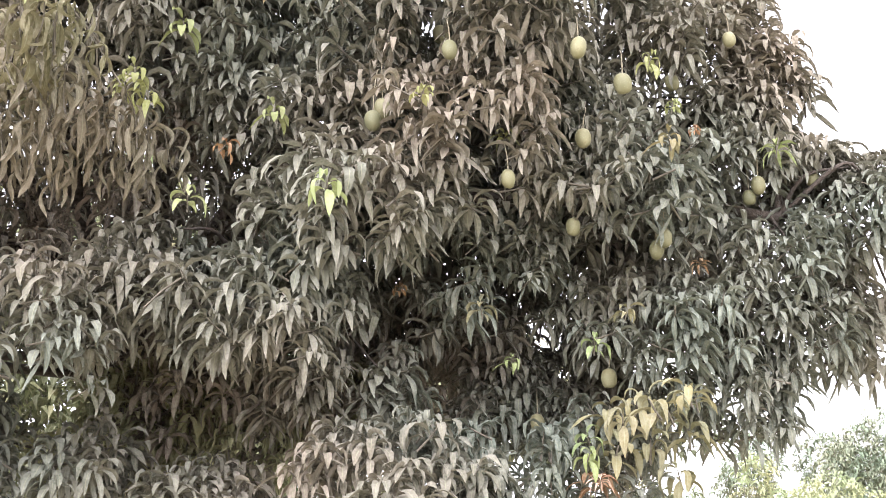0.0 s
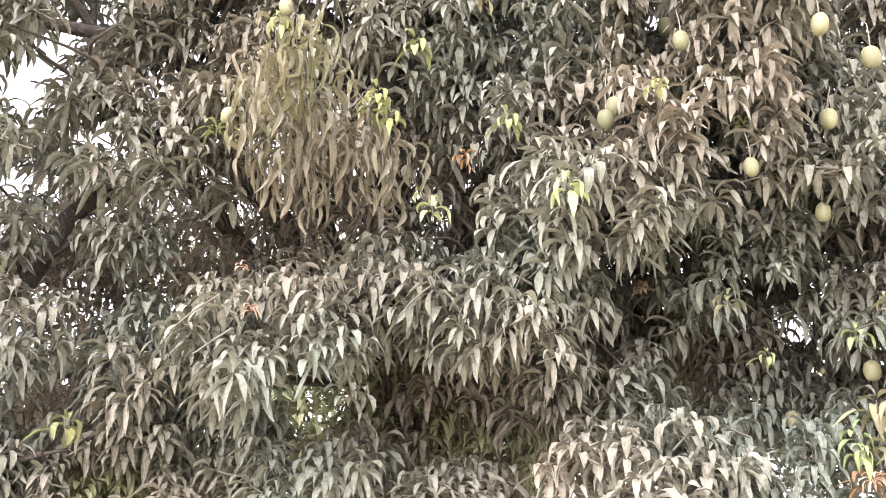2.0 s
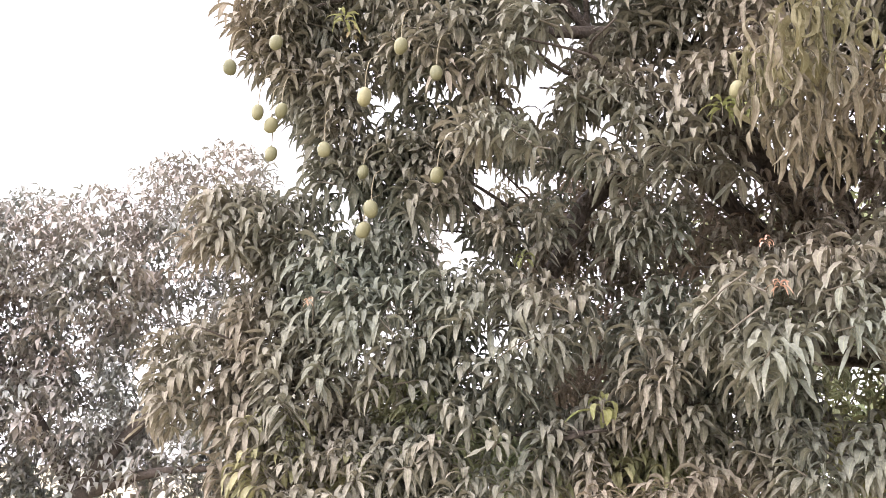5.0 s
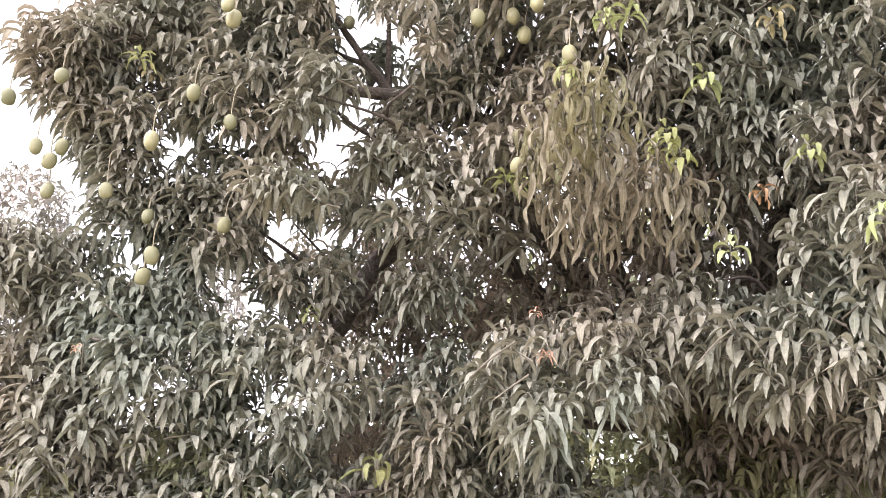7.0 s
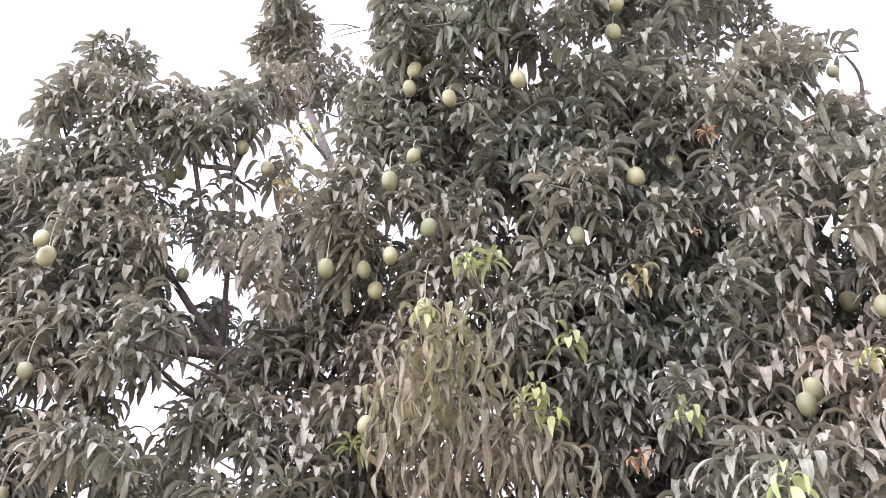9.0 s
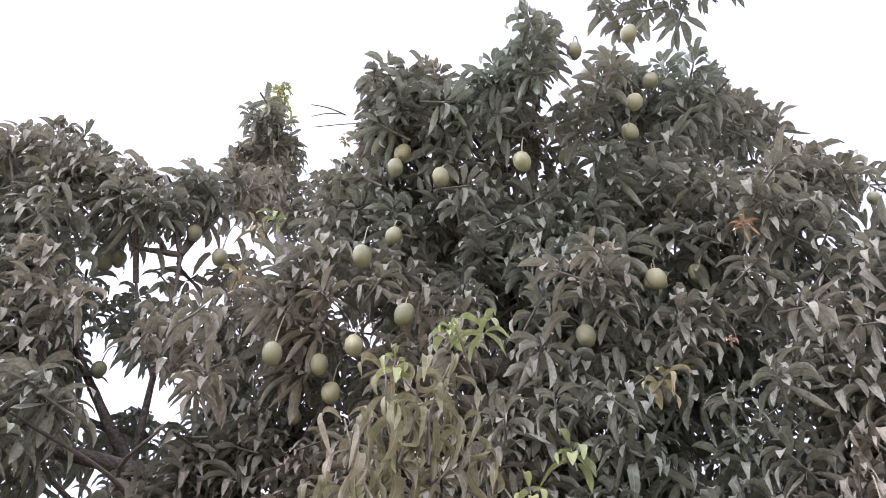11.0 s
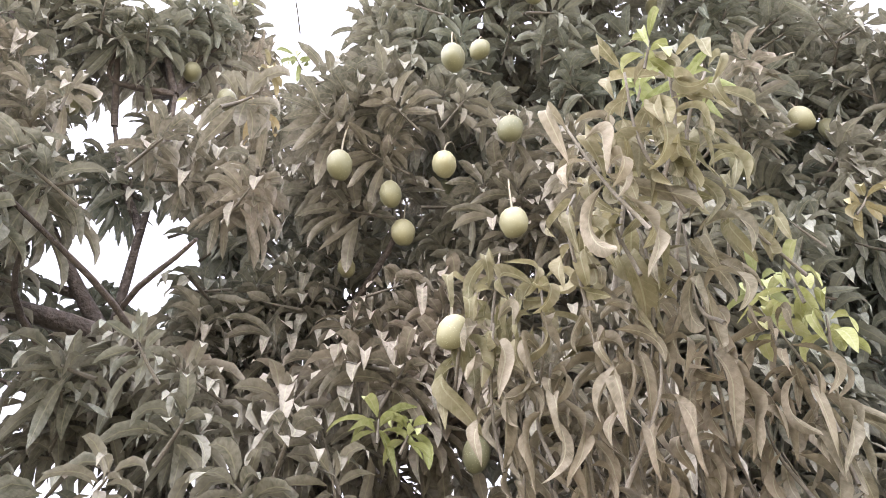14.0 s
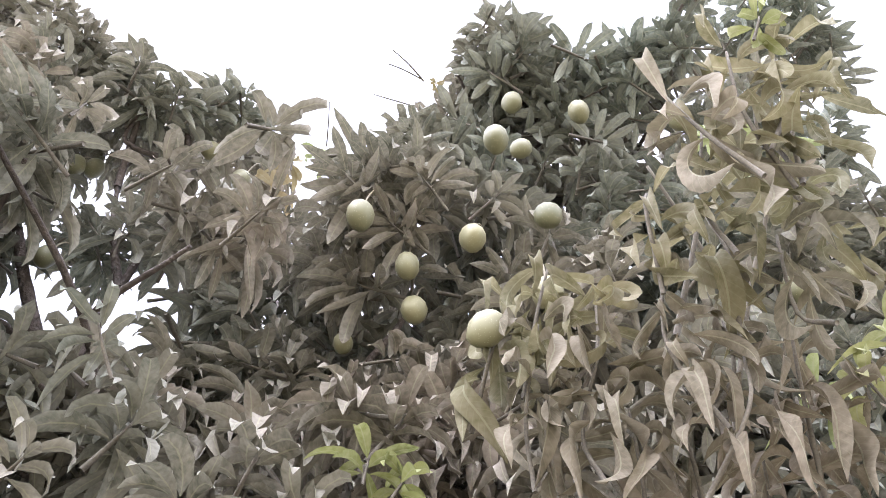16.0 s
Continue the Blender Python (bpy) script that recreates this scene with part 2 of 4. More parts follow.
def blade(r, start, way, length, width, fall, curl, twist, segs, folds=(0.25, 0.75)):
    """One leaf blade: lance-shaped on a short stalk, folded along its midrib, arching over until it falls by so many degrees, its edges wavy. Returns vertices and uvs."""
    d = unit(np.asarray(way, float))
    yaw, rise = math.atan2(d[1], d[0]), math.asin(max(-1.0, min(1.0, d[2])))
    low = -radians(fall)
    p = np.asarray(start, float)
    vs, uv = [], []
    fold, phase, waves = r.uniform(*folds), r.uniform(0, 6.3), r.uniform(0.8, 2.0)
    ruffle = r.uniform(0.04, 0.12 + 0.2 * curl)
    sway, hook, bend = r.normal(0, 0.35 + 0.5 * curl), r.normal(0, 0.5 * curl), r.uniform(0.38, 1.0)
    for i in range(segs + 1):
        s = i / segs
        e = rise + (low - rise) * min(1.0, s / bend) ** 1.15 + hook * s * s
        h = yaw + sway * s
        d = np.array((math.cos(h) * math.cos(e), math.sin(h) * math.cos(e), math.sin(e)))
        flat = np.array((math.sin(h), -math.cos(h), 0.0))
        n = np.cross(flat, d)
        a = twist * s
        side, n = flat * math.cos(a) + n * math.sin(a), n * math.cos(a) - flat * math.sin(a)
        b = max(0.0, (s - 0.05) / 0.95)
        w = width * 0.5 * (0.05 + 0.97 * (b / 0.42) ** 0.7 * max(0.0, (1 - b) / 0.58) ** 0.97 if 0 < b < 1 else 0.05)
        wave = ruffle * w * math.sin(phase + waves * 6.3 * s)
        c, f = math.cos(fold), math.sin(fold)
        vs += [p + side * w * c + n * (w * f + wave), p, p - side * w * c + n * (w * f - wave)]
        uv += [(0, s), (0.5, s), (1, s)]
        p = p + d * length / segs
    return vs, uv


def blade_quads(segs):
    q = []
    for i in range(segs):
        a = i * 3
        q += [(a, a + 1, a + 4, a + 3), (a + 1, a + 2, a + 5, a + 4)]
    return np.array(q)


def spray(r, tilt, count, length, width, fall, curl, segs=6, stem=0.22, stem_width=0.004, spread=(45, 88)):
    """Leaves whorled round a twig's end, the twig leaning by tilt degrees towards +x: vertices, quads, slots and uvs."""
    t = radians(tilt)
    axis = np.array((math.sin(t), 0, math.cos(t)))
    u = unit(np.cross(axis, (0, 1.0, 0.01)))
    v = np.cross(axis, u)
    vs, qs, sl, uv = [], [], [], []
    bq = blade_quads(segs)
    turn = r.uniform(0, 6.3)
    for k in range(count):
        f = k / max(count - 1, 1)
        turn += 2.4 + r.normal(0, 0.25)
        a = radians(spread[1] + (spread[0] - spread[1]) * f + r.normal(0, 9))
        radial = u * math.cos(turn) + v * math.sin(turn)
        way = axis * math.cos(a) + radial * math.sin(a)
        at = -axis * 0.07 * (1 - f) + way * 0.012
        one = length * r.uniform(0.55, 1.15) * (1 - 0.25 * f * f)
        b, w = blade(r, at, way, one, width * r.uniform(0.8, 1.15), fall + r.normal(0, 20), curl, r.normal(0, 0.3 + 0.6 * curl), segs)
        qs.append(bq + len(vs))
        sl += [0] * len(bq)
        vs += b
        uv += w
    bend = np.array((-0.25 * math.sin(t), 0, -0.05)) * stem
    tv, tq = tube([-axis * stem + bend, -axis * stem * 0.5, (0, 0, 0)], [stem_width * 1.5, stem_width * 1.2, stem_width * 0.6], 4)
    qs.append(tq + len(vs))
    sl += [1] * len(tq)
    vs += list(tv)
    uv += [(0.2, 0.5)] * len(tv)
    return np.array(vs), np.vstack(qs), np.array(sl), np.array(uv)


def joined(name, mats, items):
    """One mesh out of many (arrays, matrix) items."""
    V, Q, S, U, T, n = [], [], [], [], [], 0
    for (vs, qs, sl, uv), m in items:
        V.append(vs @ m[:3, :3].T + m[:3, 3])
        Q.append(qs + n)
        S.append(sl), U.append(uv), T.append(np.full(len(vs), rng.random()))
        n += len(vs)
    return mesh_of(name, np.vstack(V), np.vstack(Q), mats, np.concatenate(S), np.vstack(U), np.concatenate(T))


def placed(p, yaw, scale=1.0, lean=0.0):
    return np.array(Matrix.Translation(p) @ Matrix.Rotation(yaw, 4, "Z") @ Matrix.Rotation(lean, 4, "Y") @ Matrix.Scale(scale, 4))


# sprays, steep to level
TILTS = (12, 32, 54, 76)
FALLS = (95, 84, 73, 65)
DUSTY_SPRAYS = [[spray(rng, tilt + rng.normal(0, 5), int(rng.integers(10, 16)), 0.178, 0.038, fall, 0.4, 5, stem=0.12, spread=(32, 98)) for _ in range(9)] for tilt, fall in zip(TILTS, FALLS)]
FLUSH_SPRAYS = [spray(rng, 30 + rng.normal(0, 10), int(rng.integers(7, 11)), 0.19, 0.042, 70, 0.2, 8, 0.1) for _ in range(5)]
FAR_SPRAYS = [spray(rng, 35 + rng.normal(0, 15), 9, 0.24, 0.066, 75, 0.2, 2, 0.1) for _ in range(8)]


def fruit_room(p):
    """Whether a place is free of the fruits and young shoots, which hang on the open side of the crown."""
    v = p - ROOM_PLACES
    along = np.clip(np.sum(v * ROOM_WAYS, axis=1), -0.03, 0.9)
    off = np.linalg.norm(v - ROOM_WAYS * along[:, None], axis=1)
    return off.min() > 0.14


def in_gap(p):
    """Whether a place lies in one of the open lanes through the crown."""
    v = p - GAP_FROM
    along = np.clip(np.sum(v * GAP_WAYS, axis=1), 0, GAP_LENGTHS)
    return (np.linalg.norm(v - GAP_WAYS * along[:, None], axis=1) < GAP_RADII).any()


def crown_points(r, boughs, gap, others, underside=-0.8, room=None, holes=0.0):
    """Places and outward ways for sprays over the skins of the boughs, leaving out what lies deep inside another one."""
    out = []
    table = np.array(others)
    places, radii = table[:, :3], table[:, [3, 3, 4]]
    for k, (x, y, z, rh, rv) in enumerate(boughs):
        n = int(4 * math.pi * rh * (rh + 2 * rv) / 3 / gap ** 2)
        for i in range(n):
            cz = 1 - 2 * (i + r.uniform(0.1, 0.9)) / n
            a = 2.39996 * i + r.normal(0, 0.25)
            sz = math.sqrt(max(0, 1 - cz * cz))
            way = np.array((math.cos(a) * sz, math.sin(a) * sz, cz))
            if cz < underside:
                continue
            depth = 1 - abs(r.normal(0, 0.13)) if r.random() < 0.72 else r.uniform(0.45, 0.85)
            lump = 1 + 0.16 * math.sin(3.1 * a + 7 * cz + k) * sz
            p = np.array((x, y, z)) + way * (rh, rh, rv) * depth * lump
            inside = np.sum(((p - places) / radii) ** 2, axis=1) < 0.45
            inside[k] = False
            if inside.any() or (room and not room(p)) or (room is not None and in_gap(p)):
                continue
            if holes and noise.noise(Vector(p) * 2.6) > holes:
                continue
            out.append((p, way))
    return out


def spray_for(r, way, sets):
    """A spray whose lean suits the outward way, and its turn."""
    lean = math.degrees(math.acos(max(-1, min(1, way[2]))))
    k = int(np.clip(np.interp(lean + r.normal(0, 22), (15, 45, 75, 110), (0, 1, 2, 3)) + 0.5, 0, 3))
    return sets[k][int(r.integers(len(sets[k])))], math.atan2(way[1], way[0]) + r.normal(0, 0.9)


# ---- ground ----
def ground():
    bm = bmesh.new()
    bmesh.ops.create_grid(bm, x_segments=60, y_segments=60, size=600)
    for v in bm.verts:
        far = max(0.0, v.co.length - 25)
        v.co.z = 0.6 * noise.noise(v.co * 0.02) * min(1, far / 60)
    me = bpy.data.meshes.new("ground")
    bm.to_mesh(me)
    bm.free()
    me.materials.append(ground_material())
    tagged(new("ground", me), "dry brown soil with thin faded grass", "ground", kind="structure")


ground()

# ---- where the mangoes hang (x, y, z, stalk length) ----
MANGOES_A = [
    (-2.01, 3.76, 4.50, 0.27, 0.95),
    (-1.66, 3.69, 4.84, 0.14, 0.97),
    (-1.54, 3.86, 4.65, 0.08, 0.96),
    (-1.74, 3.87, 4.56, 0.10, 0.95),
    (-1.92, 3.94, 4.58, 0.20, 0.90),
    (-1.91, 4.04, 4.52, 0.20, 0.95),
    (-1.57, 3.90, 4.25, 0.20, 0.95),
    (-1.06, 3.82, 5.36, 0.17, 1.00),
    (-1.39, 3.75, 5.31, 0.08, 0.95),
    (-1.69, 3.67, 3.62, 0.10, 0.76),
    (-2.69, 3.82, 5.55, 0.12, 0.98),
    (-2.56, 3.90, 5.41, 0.20, 1.00),
    (-0.65, 4.22, 4.91, 0.08, 0.98),
    (-3.18, 3.81, 5.51, 0.10, 1.00),
    (0.74, 4.18, 3.93, 0.10, 0.98),
    (0.94, 4.36, 3.84, 0.12, 1.00),
]
MANGOES_B = [
    (1.25, 4.96, 4.12, 0.15, 0.92),
    (0.77, 4.57, 3.67, 0.1, 1.00),
    (0.43, 4.32, 3.39, 0.12, 0.85),
    (0.72, 4.72, 3.29, 0.2, 0.90),
    (1.15, 4.83, 3.26, 0.12, 0.98),
    (1.12, 4.89, 3.22, 0.14, 0.98),
    (-0.15, 4.21, 3.63, 0.20, 1.00),
    (-0.12, 4.27, 3.71, 0.18, 1.00),
    (1.67, 5.11, 3.61, 0.2, 1.00),
    (1.63, 5.15, 3.56, 0.15, 0.85),
    (1.54, 4.92, 4.33, 0.12, 0.85),
    (0.09, 4.70, 4.30, 0.12, 1.02),
    (0.19, 4.12, 3.91, 0.1, 0.94),
    (0.74, 5.86, 3.28, 0.08, 1.01),
    (0.89, 5.13, 2.64, 0.08, 1.00),
    (0.54, 5.40, 2.45, 0.1, 0.95),
]
MANGOES_C = [
    (1.99, 5.29, 3.70, 0.08, 0.94),
    (-3.13, 2.81, 3.69, 0.15, 0.95),
    (-3.01, 2.91, 3.95, 0.15, 0.90),
    (-3.64, 2.68, 3.71, 0.15, 0.85),
    (-3.69, 2.66, 3.64, 0.15, 0.85),
    (-3.73, 2.60, 3.70, 0.15, 0.85),
    (-3.71, 2.69, 3.50, 0.15, 0.85),
    (-3.79, 2.45, 3.91, 0.15, 0.85),
    (-3.61, 2.59, 4.04, 0.15, 0.85),
    (-3.35, 3.07, 3.24, 0.14, 0.95),
    (-3.49, 3.14, 3.17, 0.12, 0.90),
    (-3.51, 2.87, 3.53, 0.15, 0.85),
    (-3.53, 3.14, 3.49, 0.10, 0.83),
    (-3.12, 3.29, 3.43, 0.15, 0.85),
]
MANGOES_D = [
    (-3.05, 3.18, 3.92, 0.15, 0.85),
    (-2.03, 5.16, 3.85, 0.10, 0.99),
    (-1.60, 3.77, 5.62, 0.13, 0.95),
    (-1.60, 3.73, 5.45, 0.06, 0.90),
    (-0.94, 4.11, 5.74, 0.10, 0.95),
    (-0.64, 4.11, 5.79, 0.10, 1.00),
    (-0.59, 4.04, 5.91, 0.10, 1.00),
    (-3.05, 3.11, 4.46, 0.15, 1.00),
    (-3.01, 3.03, 4.49, 0.12, 0.90),
    (0.17, 4.61, 4.69, 0.15, 1.00),
    (-1.36, 4.59, 5.16, 0.10, 0.99),
    (0.32, 4.77, 5.70, 0.10, 0.80),
    (-1.85, 4.34, 5.16, 0.10, 0.99),
    (-0.50, 4.41, 5.09, 0.08, 1.00),
    (-0.92, 4.10, 4.57, 0.10, 0.95),
    (-3.13, 3.84, 5.55, 0.10, 0.95),
]
MANGOES_E = [
    (-0.67, 5.00, 4.68, 0.10, 0.94),
    (-0.50, 4.05, 6.07, 0.10, 0.95),
    (-0.83, 4.29, 6.74, 0.10, 0.95),
    (-0.80, 3.84, 6.18, 0.10, 1.00),
    (-0.54, 3.85, 6.20, 0.10, 1.00),
    (-3.03, 3.92, 4.86, 0.10, 0.85),
    (-0.67, 4.28, 4.97, 0.10, 0.95),
    (-1.59, 3.78, 5.04, 0.06, 0.85),
    (-2.11, 4.12, 4.52, 0.06, 0.75),
    (-1.76, 4.18, 3.76, 0.05, 0.90),
]
MANGOES = MANGOES_A + MANGOES_B + MANGOES_C + MANGOES_D + MANGOES_E
# ---- flushes of young, golden, rusty and pink leaves (x, y, z, look, size) ----
FLUSH_A = [
    (-0.57, 4.14, 3.68, 'young', 0.7),
    (-0.22, 3.71, 3.19, 'young', 0.8),
    (0.10, 3.97, 3.66, 'young', 0.55),
    (0.41, 4.56, 3.70, 'young', 0.45),
    (0.80, 4.71, 2.75, 'young', 0.65),
    (1.14, 4.45, 3.63, 'gold', 0.7),
    (1.06, 4.29, 3.93, 'young', 0.6),
    (1.16, 4.40, 3.76, 'young', 0.45),
    (1.68, 4.75, 3.68, 'young', 0.6),
    (-0.84, 3.93, 3.22, 'young', 0.7),
    (0.95, 4.66, 2.89, 'gold', 0.6),
    (-0.76, 4.12, 3.51, 'rust', 0.49),
    (1.25, 4.43, 3.65, 'rust', 0.32),
    (0.80, 4.62, 2.15, 'pink', 0.42),
    (1.01, 4.58, 2.48, 'gold', 1),
    (1.17, 4.60, 2.53, 'gold', 0.9),
    (0.89, 4.49, 2.40, 'gold', 0.9),
    (-0.10, 4.79, 3.03, 'rust', 0.42),
    (1.30, 4.79, 3.13, 'rust', 0.35),
    (0.29, 4.64, 2.91, 'gold', 0.7),
    (0.43, 4.63, 2.66, 'young', 0.5),
    (0.75, 4.43, 2.24, 'young', 0.6),
]
FLUSH_B = [
    (-3.60, 2.92, 2.78, 'pink', 0.28),
    (-1.59, 3.80, 2.80, 'pink', 0.32),
    (-1.63, 3.77, 2.98, 'pink', 0.28),
    (-2.59, 3.96, 2.37, 'young', 1),
    (-1.23, 3.26, 3.79, 'young', 0.5),
    (-3.03, 3.84, 3.12, 'young', 0.6),
    (-3.65, 3.02, 4.38, 'young', 0.6),
    (-3.69, 3.12, 4.35, 'gold', 0.6),
    (-1.01, 4.13, 4.11, 'young', 0.8),
    (-0.67, 4.11, 4.31, 'gold', 0.7),
    (-1.21, 3.54, 4.17, 'young', 0.6),
    (-1.12, 3.57, 4.17, 'young', 0.6),
]
FLUSH_C = [
    (-2.39, 3.87, 5.22, 'gold', 0.8),
    (-2.41, 3.89, 5.58, 'gold', 0.6),
    (-2.31, 3.89, 5.62, 'young', 0.6),
    (-1.87, 3.70, 5.76, 'gold', 0.3),
    (-0.29, 4.07, 4.93, 'rust', 0.35),
    (-0.44, 4.26, 4.56, 'pink', 0.24),
]
FLUSH_D = [
    (0.87, 4.90, 2.48, 'gold', 1.00),
    (1.00, 4.85, 2.52, 'gold', 1.00),
    (1.13, 4.93, 2.49, 'gold', 1.00),
    (1.24, 5.02, 2.39, 'gold', 1.00),
    (0.90, 4.85, 2.30, 'gold', 1.10),
    (1.05, 4.91, 2.33, 'gold', 1.10),
    (1.17, 4.96, 2.20, 'gold', 1.00),
    (1.27, 4.98, 2.54, 'gold', 0.80),
    (0.79, 4.83, 2.15, 'rust', 0.80),
    (0.76, 4.83, 2.34, 'young', 0.70),
    (-1.04, 3.77, 3.70, 'young', 0.66),
    (-1.00, 3.82, 3.62, 'young', 0.66),
    (-1.10, 3.82, 3.66, 'young', 0.66),
    (-1.93, 3.96, 3.72, 'young', 0.62),
    (-1.86, 3.98, 3.70, 'young', 0.62),
]
FLUSHES = FLUSH_A + FLUSH_B + FLUSH_C + FLUSH_D
FRUIT_PLACES = np.array([m[:3] for m in MANGOES])
ROOM_PLACES = np.vstack([FRUIT_PLACES, np.array([q[:3] for q in FLUSHES])])
ROOM_WAYS = np.array((-0.5, 0.8, 2.0)) - ROOM_PLACES
ROOM_WAYS /= np.linalg.norm(ROOM_WAYS, axis=1, keepdims=True)

# ---- the mango tree: boughs of its crown (x, y, z, level radius, upright radius) ----
RIGHT = [
    (1.66, 5.51, 3.26, 0.48, 0.48), (1.60, 5.46, 3.84, 0.45, 0.42), (1.27, 5.29, 4.40, 0.48, 0.42), (1.16, 5.34, 2.88, 0.48, 0.36),
    (0.88, 5.06, 3.60, 0.52, 0.48), (0.78, 5.13, 4.86, 0.50, 0.42), (0.95, 5.05, 2.25, 0.32, 0.36), (1.46, 5.48, 2.65, 0.34, 0.28),
    (1.89, 5.51, 3.52, 0.30, 0.34), (0.41, 4.99, 4.12, 0.50, 0.45), (1.25, 5.54, 3.48, 0.50, 0.40), (2.17, 5.48, 3.79, 0.15, 0.15),
    (1.95, 5.37, 4.25, 0.15, 0.12), (1.93, 5.56, 2.93, 0.34, 0.30), (1.62, 5.51, 2.52, 0.25, 0.20), (1.62, 5.36, 4.63, 0.25, 0.25),
]
FRONT = [
    (0.14, 4.57, 3.70, 0.52, 0.48), (-0.25, 4.44, 3.30, 0.45, 0.34), (-0.63, 4.59, 2.88, 0.48, 0.34), (0.26, 5.24, 3.21, 0.50, 0.36),
    (-0.10, 4.58, 2.07, 0.46, 0.36), (0.43, 4.82, 2.08, 0.36, 0.38), (-1.20, 4.58, 2.97, 0.42, 0.34), (-1.64, 4.17, 2.72, 0.46, 0.34),
    (-1.74, 4.62, 2.17, 0.46, 0.34), (-1.03, 4.83, 1.98, 0.36, 0.26), (-0.66, 4.73, 3.99, 0.48, 0.42), (-0.35, 4.67, 4.45, 0.52, 0.46),
    (0.33, 4.46, 4.38, 0.50, 0.46), (-2.42, 4.43, 2.57, 0.46, 0.42), (-2.59, 4.37, 2.07, 0.46, 0.36), (-0.45, 5.10, 2.66, 0.50, 0.30),
]
LEFT_LOW = [
    (-3.14, 3.83, 2.73, 0.48, 0.38), (-3.71, 3.40, 2.73, 0.46, 0.40), (-4.00, 3.27, 2.36, 0.36, 0.42), (-3.28, 3.87, 2.08, 0.50, 0.42),
    (-3.84, 3.37, 1.86, 0.46, 0.42), (-3.81, 3.45, 3.09, 0.32, 0.22), (-4.26, 3.11, 2.74, 0.28, 0.34), (-4.06, 3.23, 3.11, 0.28, 0.24),
    (-4.26, 3.18, 2.08, 0.28, 0.40), (-3.57, 3.71, 3.46, 0.30, 0.24), (-3.17, 3.98, 3.32, 0.30, 0.22), (-3.92, 3.33, 3.66, 0.22, 0.20),
    (-3.83, 3.59, 3.62, 0.25, 0.20), (-4.17, 3.18, 3.28, 0.30, 0.22), (-2.74, 4.14, 4.25, 0.14, 0.16), (-2.85, 4.10, 3.92, 0.14, 0.12),
    (-3.39, 3.90, 3.74, 0.20, 0.16), (-2.28, 4.38, 3.66, 0.20, 0.16), (-2.53, 4.18, 3.26, 0.22, 0.16), (-2.58, 3.88, 3.90, 0.22, 0.16),
]
LEFT_HIGH = [
    (-3.84, 3.35, 4.26, 0.38, 0.34), (-3.37, 3.62, 4.28, 0.42, 0.36), (-4.05, 3.33, 4.78, 0.42, 0.38), (-3.26, 3.67, 4.84, 0.46, 0.36),
    (-3.02, 3.83, 3.96, 0.24, 0.20), (-2.55, 4.29, 4.39, 0.34, 0.28), (-2.63, 4.12, 3.97, 0.18, 0.20), (-3.59, 3.57, 3.74, 0.26, 0.22),
    (-4.03, 3.24, 4.04, 0.27, 0.23), (-4.21, 3.17, 4.49, 0.28, 0.26), (-2.27, 4.36, 4.46, 0.28, 0.28), (-4.11, 2.77, 4.43, 0.17, 0.17),
    (-4.08, 2.91, 4.26, 0.20, 0.18), (-4.00, 3.08, 4.11, 0.20, 0.18), (-3.91, 3.23, 3.87, 0.18, 0.16), (-3.81, 3.39, 3.67, 0.16, 0.14),
    (-3.93, 2.87, 4.44, 0.22, 0.22),
]
SHOULDER = [
    (-3.22, 3.76, 5.58, 0.42, 0.36), (-3.62, 3.62, 5.25, 0.42, 0.38), (-3.20, 3.62, 5.71, 0.20, 0.16), (-2.68, 4.02, 5.61, 0.30, 0.22),
    (-4.62, 3.82, 5.25, 0.38, 0.38), (-3.87, 3.52, 5.41, 0.32, 0.30), (-4.57, 3.62, 5.34, 0.28, 0.28), (-2.85, 3.85, 5.59, 0.25, 0.18),
    (-3.59, 3.30, 5.75, 0.11, 0.11), (-3.18, 3.46, 5.78, 0.11, 0.09), (-3.26, 3.33, 5.84, 0.08, 0.08), (-2.67, 3.74, 5.77, 0.13, 0.09),
    (-3.48, 3.34, 5.89, 0.14, 0.12),
]
BACK = [
    (-1.16, 5.83, 4.72, 1.00, 0.70), (0.09, 5.55, 4.19, 0.90, 0.70), (0.87, 6.39, 4.05, 0.70, 0.60), (-0.57, 5.82, 3.45, 0.80, 0.50),
    (-0.12, 6.44, 3.00, 0.60, 0.40), (-3.84, 5.67, 2.50, 0.80, 0.60), (-4.71, 4.56, 2.20, 0.60, 0.60), (1.50, 6.49, 3.54, 0.60, 0.60),
    (-0.21, 4.76, 6.77, 0.16, 0.15), (-0.07, 4.99, 6.63, 0.20, 0.17), (0.09, 5.19, 6.43, 0.19, 0.17), (-0.37, 4.78, 6.55, 0.35, 0.30),
]
INNER = [
    (-2.01, 5.04, 3.22, 0.60, 0.40), (-1.08, 5.37, 2.65, 0.60, 0.40), (-2.81, 4.93, 2.72, 0.50, 0.40), (-0.36, 5.07, 3.53, 0.60, 0.40),
    (-1.30, 5.07, 3.71, 0.60, 0.45), (0.57, 5.76, 3.62, 0.60, 0.40), (-0.93, 5.08, 4.74, 0.60, 0.50), (-3.40, 4.62, 2.29, 0.50, 0.40),
    (-0.28, 5.41, 2.46, 0.50, 0.30), (-0.15, 5.10, 2.91, 0.35, 0.25), (0.26, 5.49, 2.91, 0.30, 0.20), (-3.60, 5.21, 3.31, 0.35, 0.30),
    (-3.19, 5.25, 3.43, 0.35, 0.30), (-3.78, 5.12, 3.45, 0.35, 0.30), (-3.11, 5.30, 3.70, 0.35, 0.30), (-3.67, 5.29, 3.94, 0.30, 0.25),
]
